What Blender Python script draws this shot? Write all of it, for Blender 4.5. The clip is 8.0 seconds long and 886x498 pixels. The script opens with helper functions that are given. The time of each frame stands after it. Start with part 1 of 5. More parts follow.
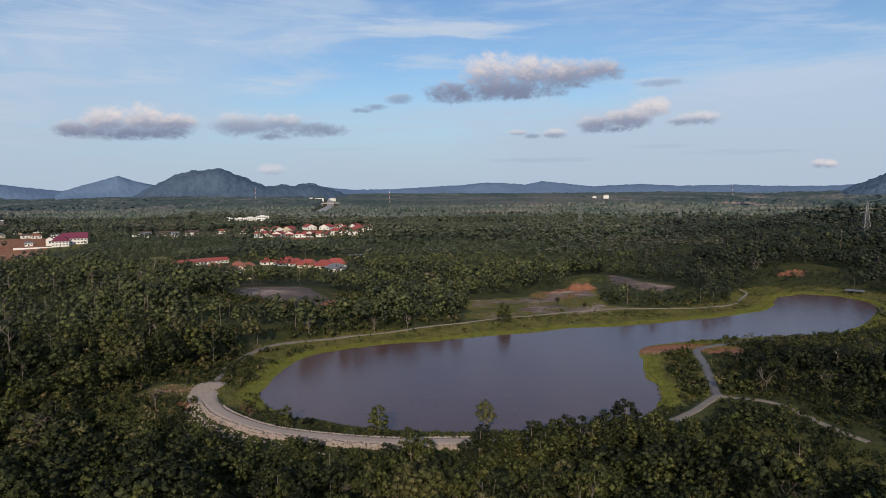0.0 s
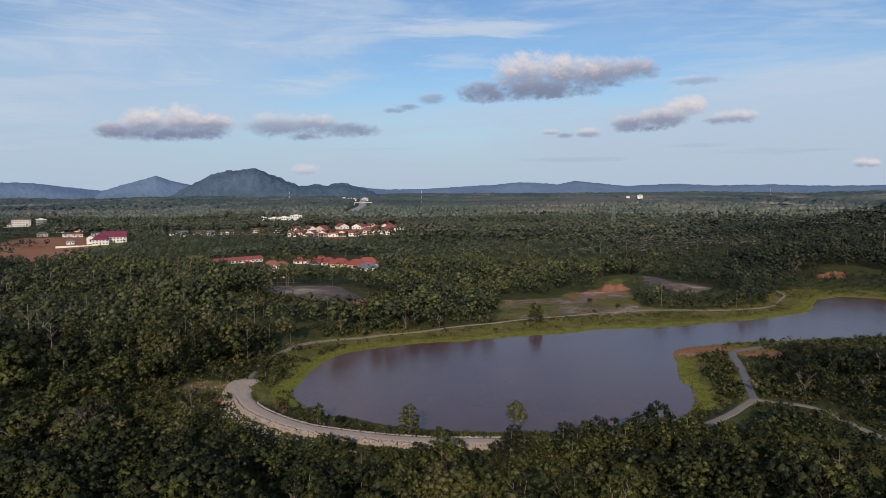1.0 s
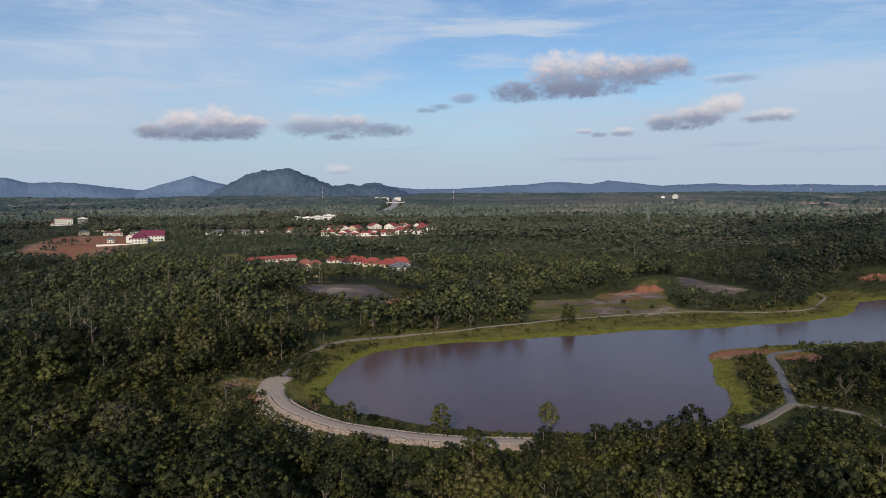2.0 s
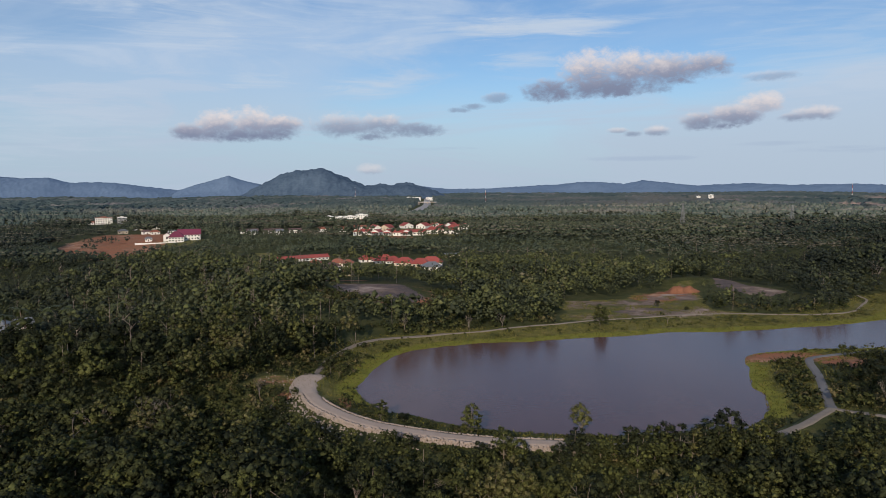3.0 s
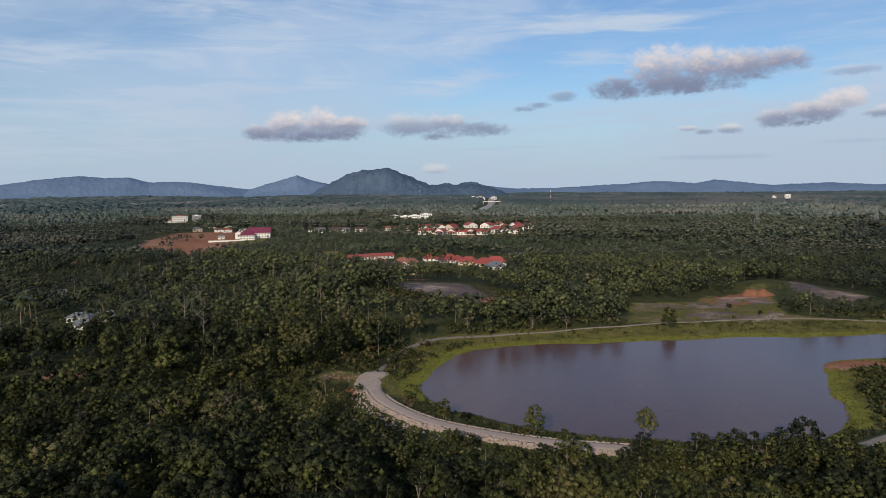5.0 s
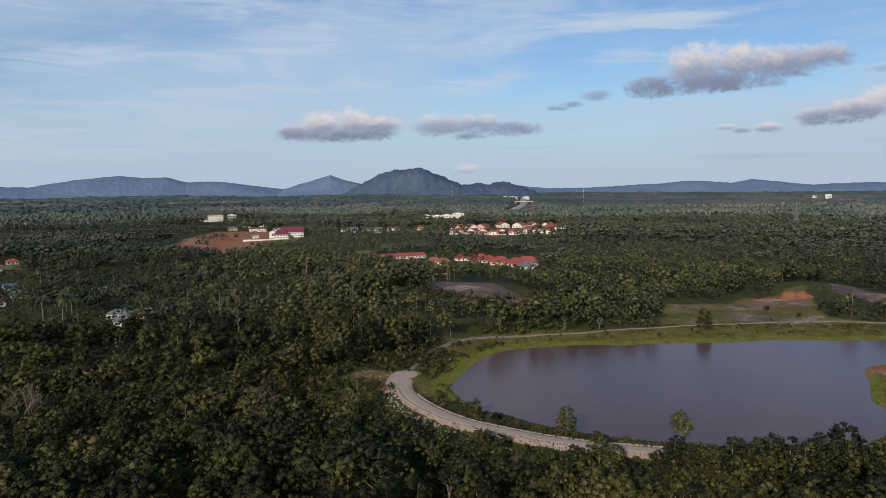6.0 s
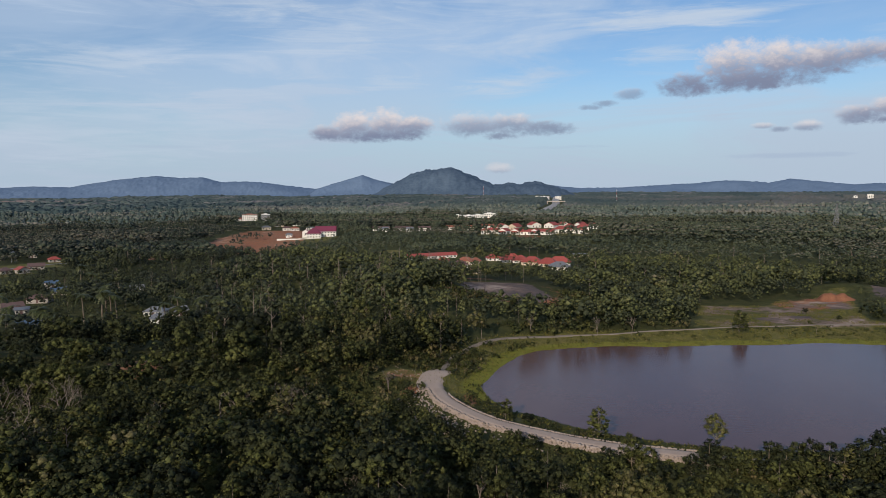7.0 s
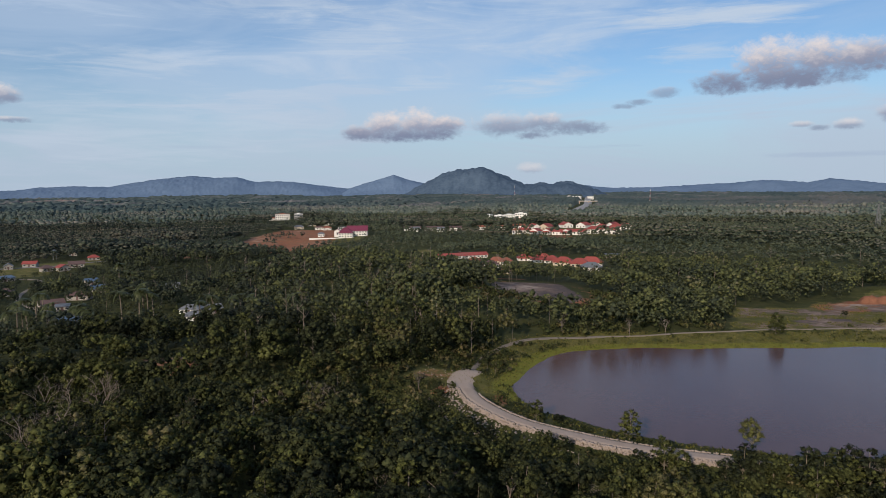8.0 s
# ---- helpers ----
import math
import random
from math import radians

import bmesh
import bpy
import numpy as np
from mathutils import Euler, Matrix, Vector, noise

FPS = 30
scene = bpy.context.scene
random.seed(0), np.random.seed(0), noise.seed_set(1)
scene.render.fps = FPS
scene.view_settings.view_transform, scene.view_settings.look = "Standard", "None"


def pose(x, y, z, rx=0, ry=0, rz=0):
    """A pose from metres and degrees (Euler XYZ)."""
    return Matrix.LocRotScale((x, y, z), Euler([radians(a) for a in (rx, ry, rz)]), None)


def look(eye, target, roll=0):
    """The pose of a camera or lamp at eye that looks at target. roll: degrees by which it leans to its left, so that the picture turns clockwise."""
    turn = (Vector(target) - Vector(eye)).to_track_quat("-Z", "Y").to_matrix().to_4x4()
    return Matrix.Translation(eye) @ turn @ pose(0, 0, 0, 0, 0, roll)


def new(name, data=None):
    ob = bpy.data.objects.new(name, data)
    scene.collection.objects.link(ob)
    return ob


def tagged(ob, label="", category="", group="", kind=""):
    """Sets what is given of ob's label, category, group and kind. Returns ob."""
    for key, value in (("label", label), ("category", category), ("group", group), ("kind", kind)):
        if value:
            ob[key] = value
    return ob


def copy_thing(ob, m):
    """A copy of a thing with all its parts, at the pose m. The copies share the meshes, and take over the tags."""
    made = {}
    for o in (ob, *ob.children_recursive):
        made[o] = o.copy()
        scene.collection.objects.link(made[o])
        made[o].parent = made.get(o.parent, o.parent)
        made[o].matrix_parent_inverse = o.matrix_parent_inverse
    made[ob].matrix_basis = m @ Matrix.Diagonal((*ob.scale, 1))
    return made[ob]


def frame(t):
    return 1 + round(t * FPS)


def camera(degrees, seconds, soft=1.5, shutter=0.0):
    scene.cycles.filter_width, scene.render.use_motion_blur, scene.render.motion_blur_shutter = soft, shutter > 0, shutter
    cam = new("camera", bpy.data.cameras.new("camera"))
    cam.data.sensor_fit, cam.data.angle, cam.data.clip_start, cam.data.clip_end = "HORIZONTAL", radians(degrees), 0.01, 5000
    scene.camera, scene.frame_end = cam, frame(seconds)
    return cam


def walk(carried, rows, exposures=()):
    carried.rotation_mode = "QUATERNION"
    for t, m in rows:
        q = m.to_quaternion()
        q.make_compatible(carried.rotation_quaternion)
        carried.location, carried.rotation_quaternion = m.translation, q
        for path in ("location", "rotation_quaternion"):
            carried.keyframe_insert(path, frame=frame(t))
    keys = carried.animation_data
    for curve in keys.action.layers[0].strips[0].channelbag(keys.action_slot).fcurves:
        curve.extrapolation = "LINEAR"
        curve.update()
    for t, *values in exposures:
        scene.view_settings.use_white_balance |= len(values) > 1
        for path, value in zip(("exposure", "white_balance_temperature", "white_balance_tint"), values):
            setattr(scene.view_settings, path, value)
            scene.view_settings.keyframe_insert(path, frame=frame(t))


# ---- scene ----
# Camera: hovers 65 m over the lake's water and turns to its left.
EYE = 65.0
cam = camera(64.7, 8.0, soft=0.5)
TURN = [(0.0, 0.0), (0.5, 1.3), (1.0, 2.6), (1.5, 3.92), (3.0, 7.83), (3.5, 9.13), (4.0, 10.45), (4.5, 11.77),
        (6.0, 15.7), (6.5, 16.99), (7.0, 18.27), (7.5, 19.56), (8.0, 20.81)]
walk(cam, [(t, pose(0, 0, EYE, 84.92, 0, a) @ pose(0, 0, 0, 0, 0, -0.47)) for t, a in TURN], exposures=[(0.0, 0.0), (8.0, 0.0)])

# ---------------------------------------------------------------- world and sun
SUN_UP, SUN_FROM = 22.0, 184.0      # degrees over the horizon; compass bearing, 0 is +y
sun_data = bpy.data.lights.new("sun", "SUN")
sun_data.energy, sun_data.angle, sun_data.color = 3.4, radians(0.6), (1.0, 0.86, 0.68)
sun = new("sun", sun_data)
sun_way = Vector((math.sin(radians(SUN_FROM)) * math.cos(radians(SUN_UP)), math.cos(radians(SUN_FROM)) * math.cos(radians(SUN_UP)), math.sin(radians(SUN_UP))))
sun.matrix_world = look(sun_way * 900, (0, 0, 0))


class Nodes:
    """Short hand for node trees: every call returns an output socket."""

    def __init__(self, tree):
        self.tree = tree
        tree.nodes.clear()

    def add(self, kind, ins=(), out=0):
        return self.fill(self.tree.nodes.new(kind), ins, out)

    def fill(self, n, ins, out=0):
        for k, v in (ins.items() if isinstance(ins, dict) else enumerate(ins)):
            if v is None:
                continue
            if isinstance(v, bpy.types.NodeSocket):
                self.tree.links.new(v, n.inputs[k])
            else:
                n.inputs[k].default_value = v
        return n.outputs[out] if len(n.outputs) else None

    def m(self, op, a, b=None, c=None, clamp=False):
        n = self.tree.nodes.new("ShaderNodeMath")
        n.operation, n.use_clamp = op, clamp
        return self.fill(n, (a, b, c))

    def smooth(self, v, lo, hi, to_lo=0.0, to_hi=1.0):
        n = self.tree.nodes.new("ShaderNodeMapRange")
        n.interpolation_type = "SMOOTHSTEP"
        return self.fill(n, {"Value": v, "From Min": lo, "From Max": hi, "To Min": to_lo, "To Max": to_hi})

    def value_of(self, name):
        n = self.tree.nodes.new("ShaderNodeAttribute")
        n.attribute_name = name
        return n.outputs["Fac"]

    def mix(self, f, a, b, blend="MIX"):
        n = self.tree.nodes.new("ShaderNodeMix")
        n.data_type, n.blend_type = "RGBA", blend
        for k, v in ((0, f), (6, a), (7, b)):
            if isinstance(v, bpy.types.NodeSocket):
                self.tree.links.new(v, n.inputs[k])
            else:
                n.inputs[k].default_value = v if k == 0 or len(v) == 4 else (*v, 1)
        return n.outputs[2]

    def noise(self, vec, scale, detail=4.0, rough=0.55, distort=0.0, out=0):
        return self.add("ShaderNodeTexNoise", {"Vector": vec, "Scale": scale, "Detail": detail, "Roughness": rough, "Distortion": distort}, out)

    def scaled(self, vec, s, at=(0, 0, 0)):
        return self.add("ShaderNodeMapping", {"Vector": vec, "Scale": s, "Location": at})

    def ramp(self, v, stops):
        n = self.tree.nodes.new("ShaderNodeValToRGB")
        e = n.color_ramp.elements
        while len(e) < len(stops):
            e.new(0.5)
        for k, (p, c) in zip(e, stops):
            k.position, k.color = p, (*c, 1)
        self.tree.links.new(v, n.inputs[0])
        return n.outputs[0]


world = bpy.data.worlds.new("sky")
scene.world = world
world.use_nodes = True
W = Nodes(world.node_tree)
sky_node = world.node_tree.nodes.new("ShaderNodeTexSky")
sky_node.sky_type, sky_node.sun_disc = "NISHITA", False
sky_node.sun_elevation, sky_node.sun_rotation = radians(SUN_UP), radians(SUN_FROM)
sky_node.altitude, sky_node.air_density, sky_node.dust_density, sky_node.ozone_density = 60.0, 1.0, 0.6, 1.6
sky = sky_node.outputs[0]
heaven = W.add("ShaderNodeTexCoord")
sx, sy, sz = (W.add("ShaderNodeSeparateXYZ", (heaven,), k) for k in range(3))
DEG = 180 / math.pi
bearing = W.m("MULTIPLY", W.m("ARCTAN2", W.m("MULTIPLY", sx, -1.0), sy), DEG)       # degrees to the left of +y
rise = W.m("MULTIPLY", W.m("ARCSINE", sz), DEG)                                     # degrees over the horizon
plane = W.add("ShaderNodeCombineXYZ", (bearing, rise, 0.0))
BLUE_SKY = W.mix(W.smooth(rise, 0.5, 9.0, 0.75, 0.0), W.mix(1.0, sky, (0.73, 0.88, 1.07), "MULTIPLY"), (3.9, 5.3, 7.0))
# thin high veil in long streaks, thicker towards the horizon
streak = W.noise(W.scaled(plane, (0.050, 0.34, 1), (3.1, 0.4, 0)), 1.0, 8, 0.60, 1.0)
patch = W.noise(W.scaled(plane, (0.030, 0.105, 1), (7.7, 2.3, 0)), 1.0, 6, 0.55, 0.6)
veil = W.m("ADD", W.m("MULTIPLY", W.smooth(streak, 0.46, 0.68), 0.50), W.m("MULTIPLY", W.smooth(patch, 0.42, 0.64), 0.55))
veil = W.m("MINIMUM", W.m("ADD", veil, W.m("ADD", W.smooth(rise, 0.5, 9.0, 0.42, 0.0), W.m("MULTIPLY", W.smooth(bearing, -24.0, -6.0, 0.30, 0.0), W.smooth(rise, 6.0, 14.0, 1.0, 0.0)))), 0.88)
VEIL_COLOUR = W.mix(W.smooth(rise, 0.0, 12.0), (4.5, 5.4, 6.6), (4.9, 6.0, 7.6))
heaven_colour = W.mix(veil, BLUE_SKY, VEIL_COLOUR)
# separate white wisps and flat grey bars: bearing, height, half width, half height, weight, tone
comb = W.noise(W.scaled(plane, (0.16, 1.5, 1), (1.9, 5.2, 0)), 1.0, 6, 0.62, 0.8)
WHITE, BAR = (5.6, 6.4, 7.5), (3.6, 4.5, 6.0)
WISPS = [(-0.5, 12.3, 8.5, 1.2, 0.75, WHITE), (13.6, 8.0, 5.0, 1.2, 0.6, WHITE), (27.0, 12.5, 9.0, 2.6, 0.5, WHITE), (1.0, 9.8, 4.5, 0.9, 0.55, WHITE), (22.0, 8.2, 4.0, 0.7, 0.55, WHITE),
         (45.0, 9.2, 9.0, 1.3, 0.55, WHITE), (41.9, 4.7, 15.0, 3.6, 0.38, WHITE), (-22.0, 9.0, 12.0, 4.0, 0.30, WHITE), (34.0, 14.0, 8.0, 1.5, 0.45, WHITE), (8.0, 3.1, 4.0, 0.22, 0.5, BAR), (-7.0, 2.1, 7.0, 0.25, 0.45, BAR), (-22.5, 2.4, 6.0, 0.3, 0.5, BAR), (40.0, 3.2, 4.0, 0.2, 0.35, BAR), (-17.0, 3.0, 3.0, 0.2, 0.4, BAR)]
for az, el, w, h, weight, tone in WISPS:
    u, v = W.m("MULTIPLY_ADD", bearing, 1 / w, -az / w), W.m("MULTIPLY_ADD", rise, 1 / h, -el / h)
    body = W.m("SUBTRACT", 1.0, W.m("ADD", W.m("MULTIPLY", u, u), W.m("MULTIPLY", v, v)))
    thick = W.m("ADD", body, W.m("ADD", W.m("MULTIPLY_ADD", comb, 3.0, -1.5), W.m("MULTIPLY_ADD", streak, 2.0, -1.1)))
    heaven_colour = W.mix(W.m("MULTIPLY", W.smooth(thick, 0.0, 1.3), weight), heaven_colour, tone)
# heaped clouds: bearing and height of the base, its slope, weight, darkness; then the puffs: bearing, height, half width, half height
CLOUDS = [
    (25.35, 3.58, -0.0469, 1.0, 0.15, [(25.29, 4.92, 1.94, 1.3), (22.81, 5.16, 1.79, 1.29), (20.86, 4.71, 2.0, 1.09), (27.52, 4.29, 1.52, 0.72), (23.81, 4.14, 4.21, 0.66)]),
    (17.01, 3.67, -0.0413, 0.78, 0.75, [(15.91, 4.98, 2.79, 1.03), (12.91, 4.93, 2.39, 0.96), (10.07, 4.6, 2.57, 0.66), (13.59, 4.01, 1.51, 0.4)]),
    (-0.37, 6.56, -0.0478, 1.0, 0.3, [(-0.83, 7.53, 2.37, 0.97), (-3.93, 9.06, 2.8, 1.65), (-6.95, 8.99, 2.69, 1.56), (-9.84, 8.73, 2.91, 1.42), (-12.46, 8.89, 2.42, 1.02), (-5.37, 7.63, 4.95, 1.05)]),
    (-11.64, 4.05, -0.0826, 0.95, -0.1, [(-12.51, 4.74, 1.92, 0.78), (-14.58, 5.11, 2.14, 0.95), (-16.35, 6.0, 1.77, 0.85), (-13.82, 4.26, 1.72, 0.52)]),
    (-18.46, 4.47, -0.0213, 0.75, 0.1, [(-19.87, 5.05, 1.7, 0.59), (-18.65, 4.8, 1.23, 0.39)]),
    (-5.6, 3.81, 0.0157, 0.7, 0.4, [(-6.19, 4.29, 0.99, 0.26), (-7.27, 4.01, 0.81, 0.27), (-9.11, 4.15, 1.07, 0.49)]),
    (7.37, 5.59, -0.196, 0.6, 0.6, [(3.45, 7.06, 1.27, 0.48), (6.46, 6.13, 1.08, 0.26), (5.32, 6.4, 1.09, 0.27)]),
    (-15.06, 7.33, -0.0642, 0.45, 0.7, [(-16.94, 7.84, 2.08, 0.42)]),
    (-27.46, 1.12, 0.0168, 0.85, -0.4, [(-28.17, 1.47, 0.64, 0.4), (-28.81, 1.42, 0.57, 0.36)]),
    (14.55, 0.96, 0.0046, 0.5, -0.5, [(13.58, 1.49, 1.3, 0.53)]),
    (53.05, 5.65, -0.0542, 0.85, 0.5, [(53.0, 6.59, 1.63, 0.83), (52.19, 6.38, 0.93, 0.46)]),
    (52.78, 4.56, -0.0792, 0.7, 0.6, [(52.17, 4.86, 1.6, 0.27)]),
]
lumps = W.noise(W.scaled(plane, (0.62, 0.95, 1), (4.4, 1.3, 0)), 1.0, 5, 0.55, 0.4)
curls = W.noise(W.scaled(plane, (1.9, 2.7, 1), (2.2, 7.9, 0)), 1.0, 5, 0.62, 0.3)
for az, el, slope, weight, dark, puffs in CLOUDS:
    base = W.m("MULTIPLY_ADD", bearing, slope, el - az * slope)
    over = W.m("SUBTRACT", rise, base)
    body = None
    for pa, pe, pw, ph in puffs:
        u, v = W.m("MULTIPLY_ADD", bearing, 1 / pw, -pa / pw), W.m("MULTIPLY_ADD", rise, 1 / ph, -pe / ph)
        one = W.m("SUBTRACT", 1.0, W.m("MULTIPLY_ADD", u, u, W.m("MULTIPLY", v, v)))
        body = one if body is None else W.m("SMOOTH_MAX", body, one, 0.25)
    tall = max(p[1] + p[3] for p in puffs) - el
    small = min(1.0, 0.45 + tall / 3.0)
    thick = W.m("ADD", body, W.m("MULTIPLY_ADD", lumps, 1.9 * small, -0.88 * small))
    thick = W.m("ADD", thick, W.m("MULTIPLY_ADD", curls, 1.2, -0.6))
    foot = W.smooth(W.m("ADD", over, W.m("MULTIPLY_ADD", curls, 0.7, -0.35)), -0.18, 0.22)
    cover = W.m("MULTIPLY", W.m("MULTIPLY", W.smooth(thick, -0.15, 1.15), foot), weight)
    lit = W.m("ADD", W.m("MULTIPLY_ADD", over, 2.3 / tall, -0.95 - 0.60 * dark), W.m("ADD", W.m("MULTIPLY_ADD", lumps, 1.0, -0.5), W.m("MULTIPLY_ADD", curls, 0.6, -0.3)))
    lit = W.m("ADD", lit, W.smooth(thick, 0.0, 0.9, 0.15, -0.05))
    tone = W.ramp(W.smooth(lit, -0.85, 0.75), [(0.0, (0.235, 0.275, 0.40)), (0.35, (0.34, 0.365, 0.48)), (0.66, (0.58, 0.565, 0.63)), (1.0, (0.82, 0.76, 0.77))])
    heaven_colour = W.mix(cover, heaven_colour, W.mix(1.0, tone, (9.0, 9.0, 9.0), "MULTIPLY"))
light_of_sky = W.add("ShaderNodeBackground", {"Color": heaven_colour, "Strength": 0.1})
W.add("ShaderNodeOutputWorld", (light_of_sky,))


# ---------------------------------------------------------------- materials
def material(name, make, rough=0.8, specular=0.3, metal=0.0):
    """A node material; make(nodes, place) gives the base colour and, if it wants, a bump socket and its depth."""
    mat = bpy.data.materials.new(name)
    mat.use_nodes = True
    n = Nodes(mat.node_tree)
    place = n.add("ShaderNodeTexCoord", out=3)
    made = make(n, place)
    colour, bump, depth = made if isinstance(made, tuple) else (made, None, 0)
    ins = {"Base Color": colour, "Roughness": rough, "Metallic": metal, "Specular IOR Level": specular}
    if bump is not None:
        ins["Normal"] = n.add("ShaderNodeBump", {"Height": bump, "Distance": depth, "Strength": 1.0})
    n.add("ShaderNodeOutputMaterial", (n.add("ShaderNodeBsdfPrincipled", ins),))
    return mat


def foliage(name, stops, own=True, grain=1.0, specular=0.08, rough=0.7, planted=None):
    """Leaves: species by tree, a little by leaf, patches by place."""
    def make(n, place):
        if own:
            tint = n.add("ShaderNodeObjectInfo", out="Random")
        else:
            tint = n.value_of("tint")
        leaf = n.add("ShaderNodeNewGeometry", out="Random Per Island")
        stand = n.noise(place, 0.012, 3)
        estate = n.noise(n.scaled(place, (0.0022, 0.0065, 1)), 1.0, 4, 0.6)
        k = n.m("ADD", tint, n.m("MULTIPLY_ADD", stand, 0.7, -0.35))
        k = n.m("ADD", k, n.m("MULTIPLY_ADD", leaf, 0.22, -0.11), clamp=True)
        colour = n.ramp(k, stops)
        if planted:     # stands of leafless or dry plantation trees
            colour = n.mix(n.m("MAXIMUM", n.smooth(estate, 0.53, 0.62, 0.0, 0.8), n.smooth(n.value_of("dry"), 0.3, 0.9, 0.0, 0.42)), colour, planted)
        spray = n.noise(place, 2.6 if own else 1.7, 4, 0.7)
        colour = n.mix(1.0, colour, n.ramp(spray, [(0.30, (1 - 0.50 * grain,) * 3), (0.50, (1.0, 1.0, 1.0)), (0.68, (1 + 0.45 * grain,) * 3)]), "MULTIPLY")
        return n.mix(1.0, colour, n.ramp(leaf, [(0.0, (1 - 0.30 * grain,) * 3), (1.0, (1 + 0.28 * grain,) * 3)]), "MULTIPLY")
    return material(name, make, rough, specular)


def plain(name, colour, rough=0.7, spread=0.25, scale=0.6, specular=0.3, metal=0.0, grain=6.0):
    """Paint, soil, stone: one colour with stains at two scales and fine relief."""
    def make(n, place):
        a, b = n.noise(place, scale, 5, 0.6), n.noise(place, scale * grain, 4)
        k = n.m("ADD", n.m("MULTIPLY_ADD", a, 2 * spread, 1 - spread), n.m("MULTIPLY_ADD", b, spread, -spread / 2))
        own = n.m("MULTIPLY_ADD", n.add("ShaderNodeObjectInfo", out="Random"), 0.2, 0.9)
        tone = n.add("ShaderNodeCombineColor", (n.m("MULTIPLY", k, own),) * 3)
        return n.mix(1.0, colour, tone, "MULTIPLY"), b, 0.02
    return material(name, make, rough, specular, metal)


GREENS = [(0.0, (0.014, 0.017, 0.010)), (0.30, (0.026, 0.030, 0.014)), (0.55, (0.042, 0.046, 0.017)), (0.75, (0.061, 0.066, 0.020)), (0.88, (0.074, 0.074, 0.026)), (1.0, (0.088, 0.074, 0.040))]
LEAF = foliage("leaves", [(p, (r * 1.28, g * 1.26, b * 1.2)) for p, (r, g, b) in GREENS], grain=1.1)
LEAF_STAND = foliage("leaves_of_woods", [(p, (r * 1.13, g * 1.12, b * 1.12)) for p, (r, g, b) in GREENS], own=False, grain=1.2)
# next three: greens paler and bluer with distance, haze put into leaf colour
LEAF_MID_HAZE = foliage("hazed_leaves_beyond_the_lake", [(p, (r * 1.56 + 0.004, g * 1.56 + 0.005, b * 1.75 + 0.006)) for p, (r, g, b) in GREENS], own=False, grain=0.55)
LEAF_PLAIN_HAZE = foliage("hazed_leaves_of_plain_woods", [(0.0, (0.020, 0.028, 0.023)), (0.4, (0.050, 0.062, 0.042)), (0.7, (0.080, 0.092, 0.054)), (1.0, (0.13, 0.12, 0.085))], own=False, planted=(0.150, 0.132, 0.104), grain=0.45)
LEAF_FAR_HAZE = foliage("hazed_leaves_of_far_woods", [(0.0, (0.052, 0.072, 0.064)), (0.4, (0.080, 0.102, 0.084)), (0.7, (0.112, 0.132, 0.106)), (1.0, (0.19, 0.18, 0.155))], own=False, planted=(0.215, 0.190, 0.168), grain=0.45)
BARK = plain("bark", (0.16, 0.13, 0.10), 0.9, 0.4, 1.5)
PALE_BARK = plain("pale_bark", (0.20, 0.16, 0.135), 0.9, 0.3, 1.5)


def ground_make(n, place):
    grassy = n.value_of("grassy")
    soil = n.value_of("soil")
    gravel = n.value_of("gravel")
    big, mid, small = n.noise(place, 0.035, 5, 0.6), n.noise(place, 0.22, 5, 0.6), n.noise(place, 1.6, 5, 0.65)
    rough = n.m("ADD", n.m("MULTIPLY", mid, 0.6), n.m("MULTIPLY", small, 0.4))
    floor = n.ramp(rough, [(0.3, (0.028, 0.032, 0.012)), (0.52, (0.052, 0.056, 0.019)), (0.70, (0.085, 0.076, 0.036))])
    lush = n.ramp(rough, [(0.3, (0.100, 0.105, 0.018)), (0.5, (0.165, 0.165, 0.026)), (0.7, (0.21, 0.19, 0.040))])
    meadow = n.ramp(n.m("ADD", n.m("MULTIPLY", rough, 0.7), n.m("MULTIPLY", big, 0.3)), [(0.34, (0.046, 0.050, 0.014)), (0.45, (0.085, 0.084, 0.022)), (0.54, (0.130, 0.116, 0.036)), (0.66, (0.200, 0.150, 0.070))])
    earth = n.ramp(n.m("ADD", n.m("MULTIPLY", rough, 0.5), n.m("MULTIPLY", big, 0.5)), [(0.38, (0.17, 0.075, 0.042)), (0.46, (0.32, 0.125, 0.066)), (0.52, (0.22, 0.110, 0.062)), (0.57, (0.34, 0.165, 0.100)), (0.63, (0.40, 0.27, 0.195))])
    stones = n.ramp(n.m("ADD", n.m("MULTIPLY", rough, 0.4), n.m("MULTIPLY", big, 0.6)), [(0.38, (0.065, 0.050, 0.052)), (0.46, (0.110, 0.086, 0.082)), (0.52, (0.150, 0.105, 0.088)), (0.58, (0.26, 0.19, 0.155)), (0.65, (0.40, 0.32, 0.27))])
    wob = n.m("ADD", n.m("MULTIPLY_ADD", rough, 1.1, -0.55), n.m("MULTIPLY_ADD", big, 1.2, -0.6))
    meadow = n.mix(n.smooth(n.m("ADD", grassy, n.m("MULTIPLY_ADD", mid, 0.5, -0.25)), 0.80, 0.98), meadow, lush)
    c = n.mix(n.smooth(n.m("ADD", grassy, wob), 0.30, 0.55), floor, meadow)
    c = n.mix(n.smooth(n.m("ADD", soil, wob), 0.40, 0.60), c, earth)
    c = n.mix(n.smooth(n.m("ADD", gravel, wob), 0.40, 0.60), c, stones)
    return c, small, 0.25


GROUND = material("ground", ground_make, 0.92, 0.15)


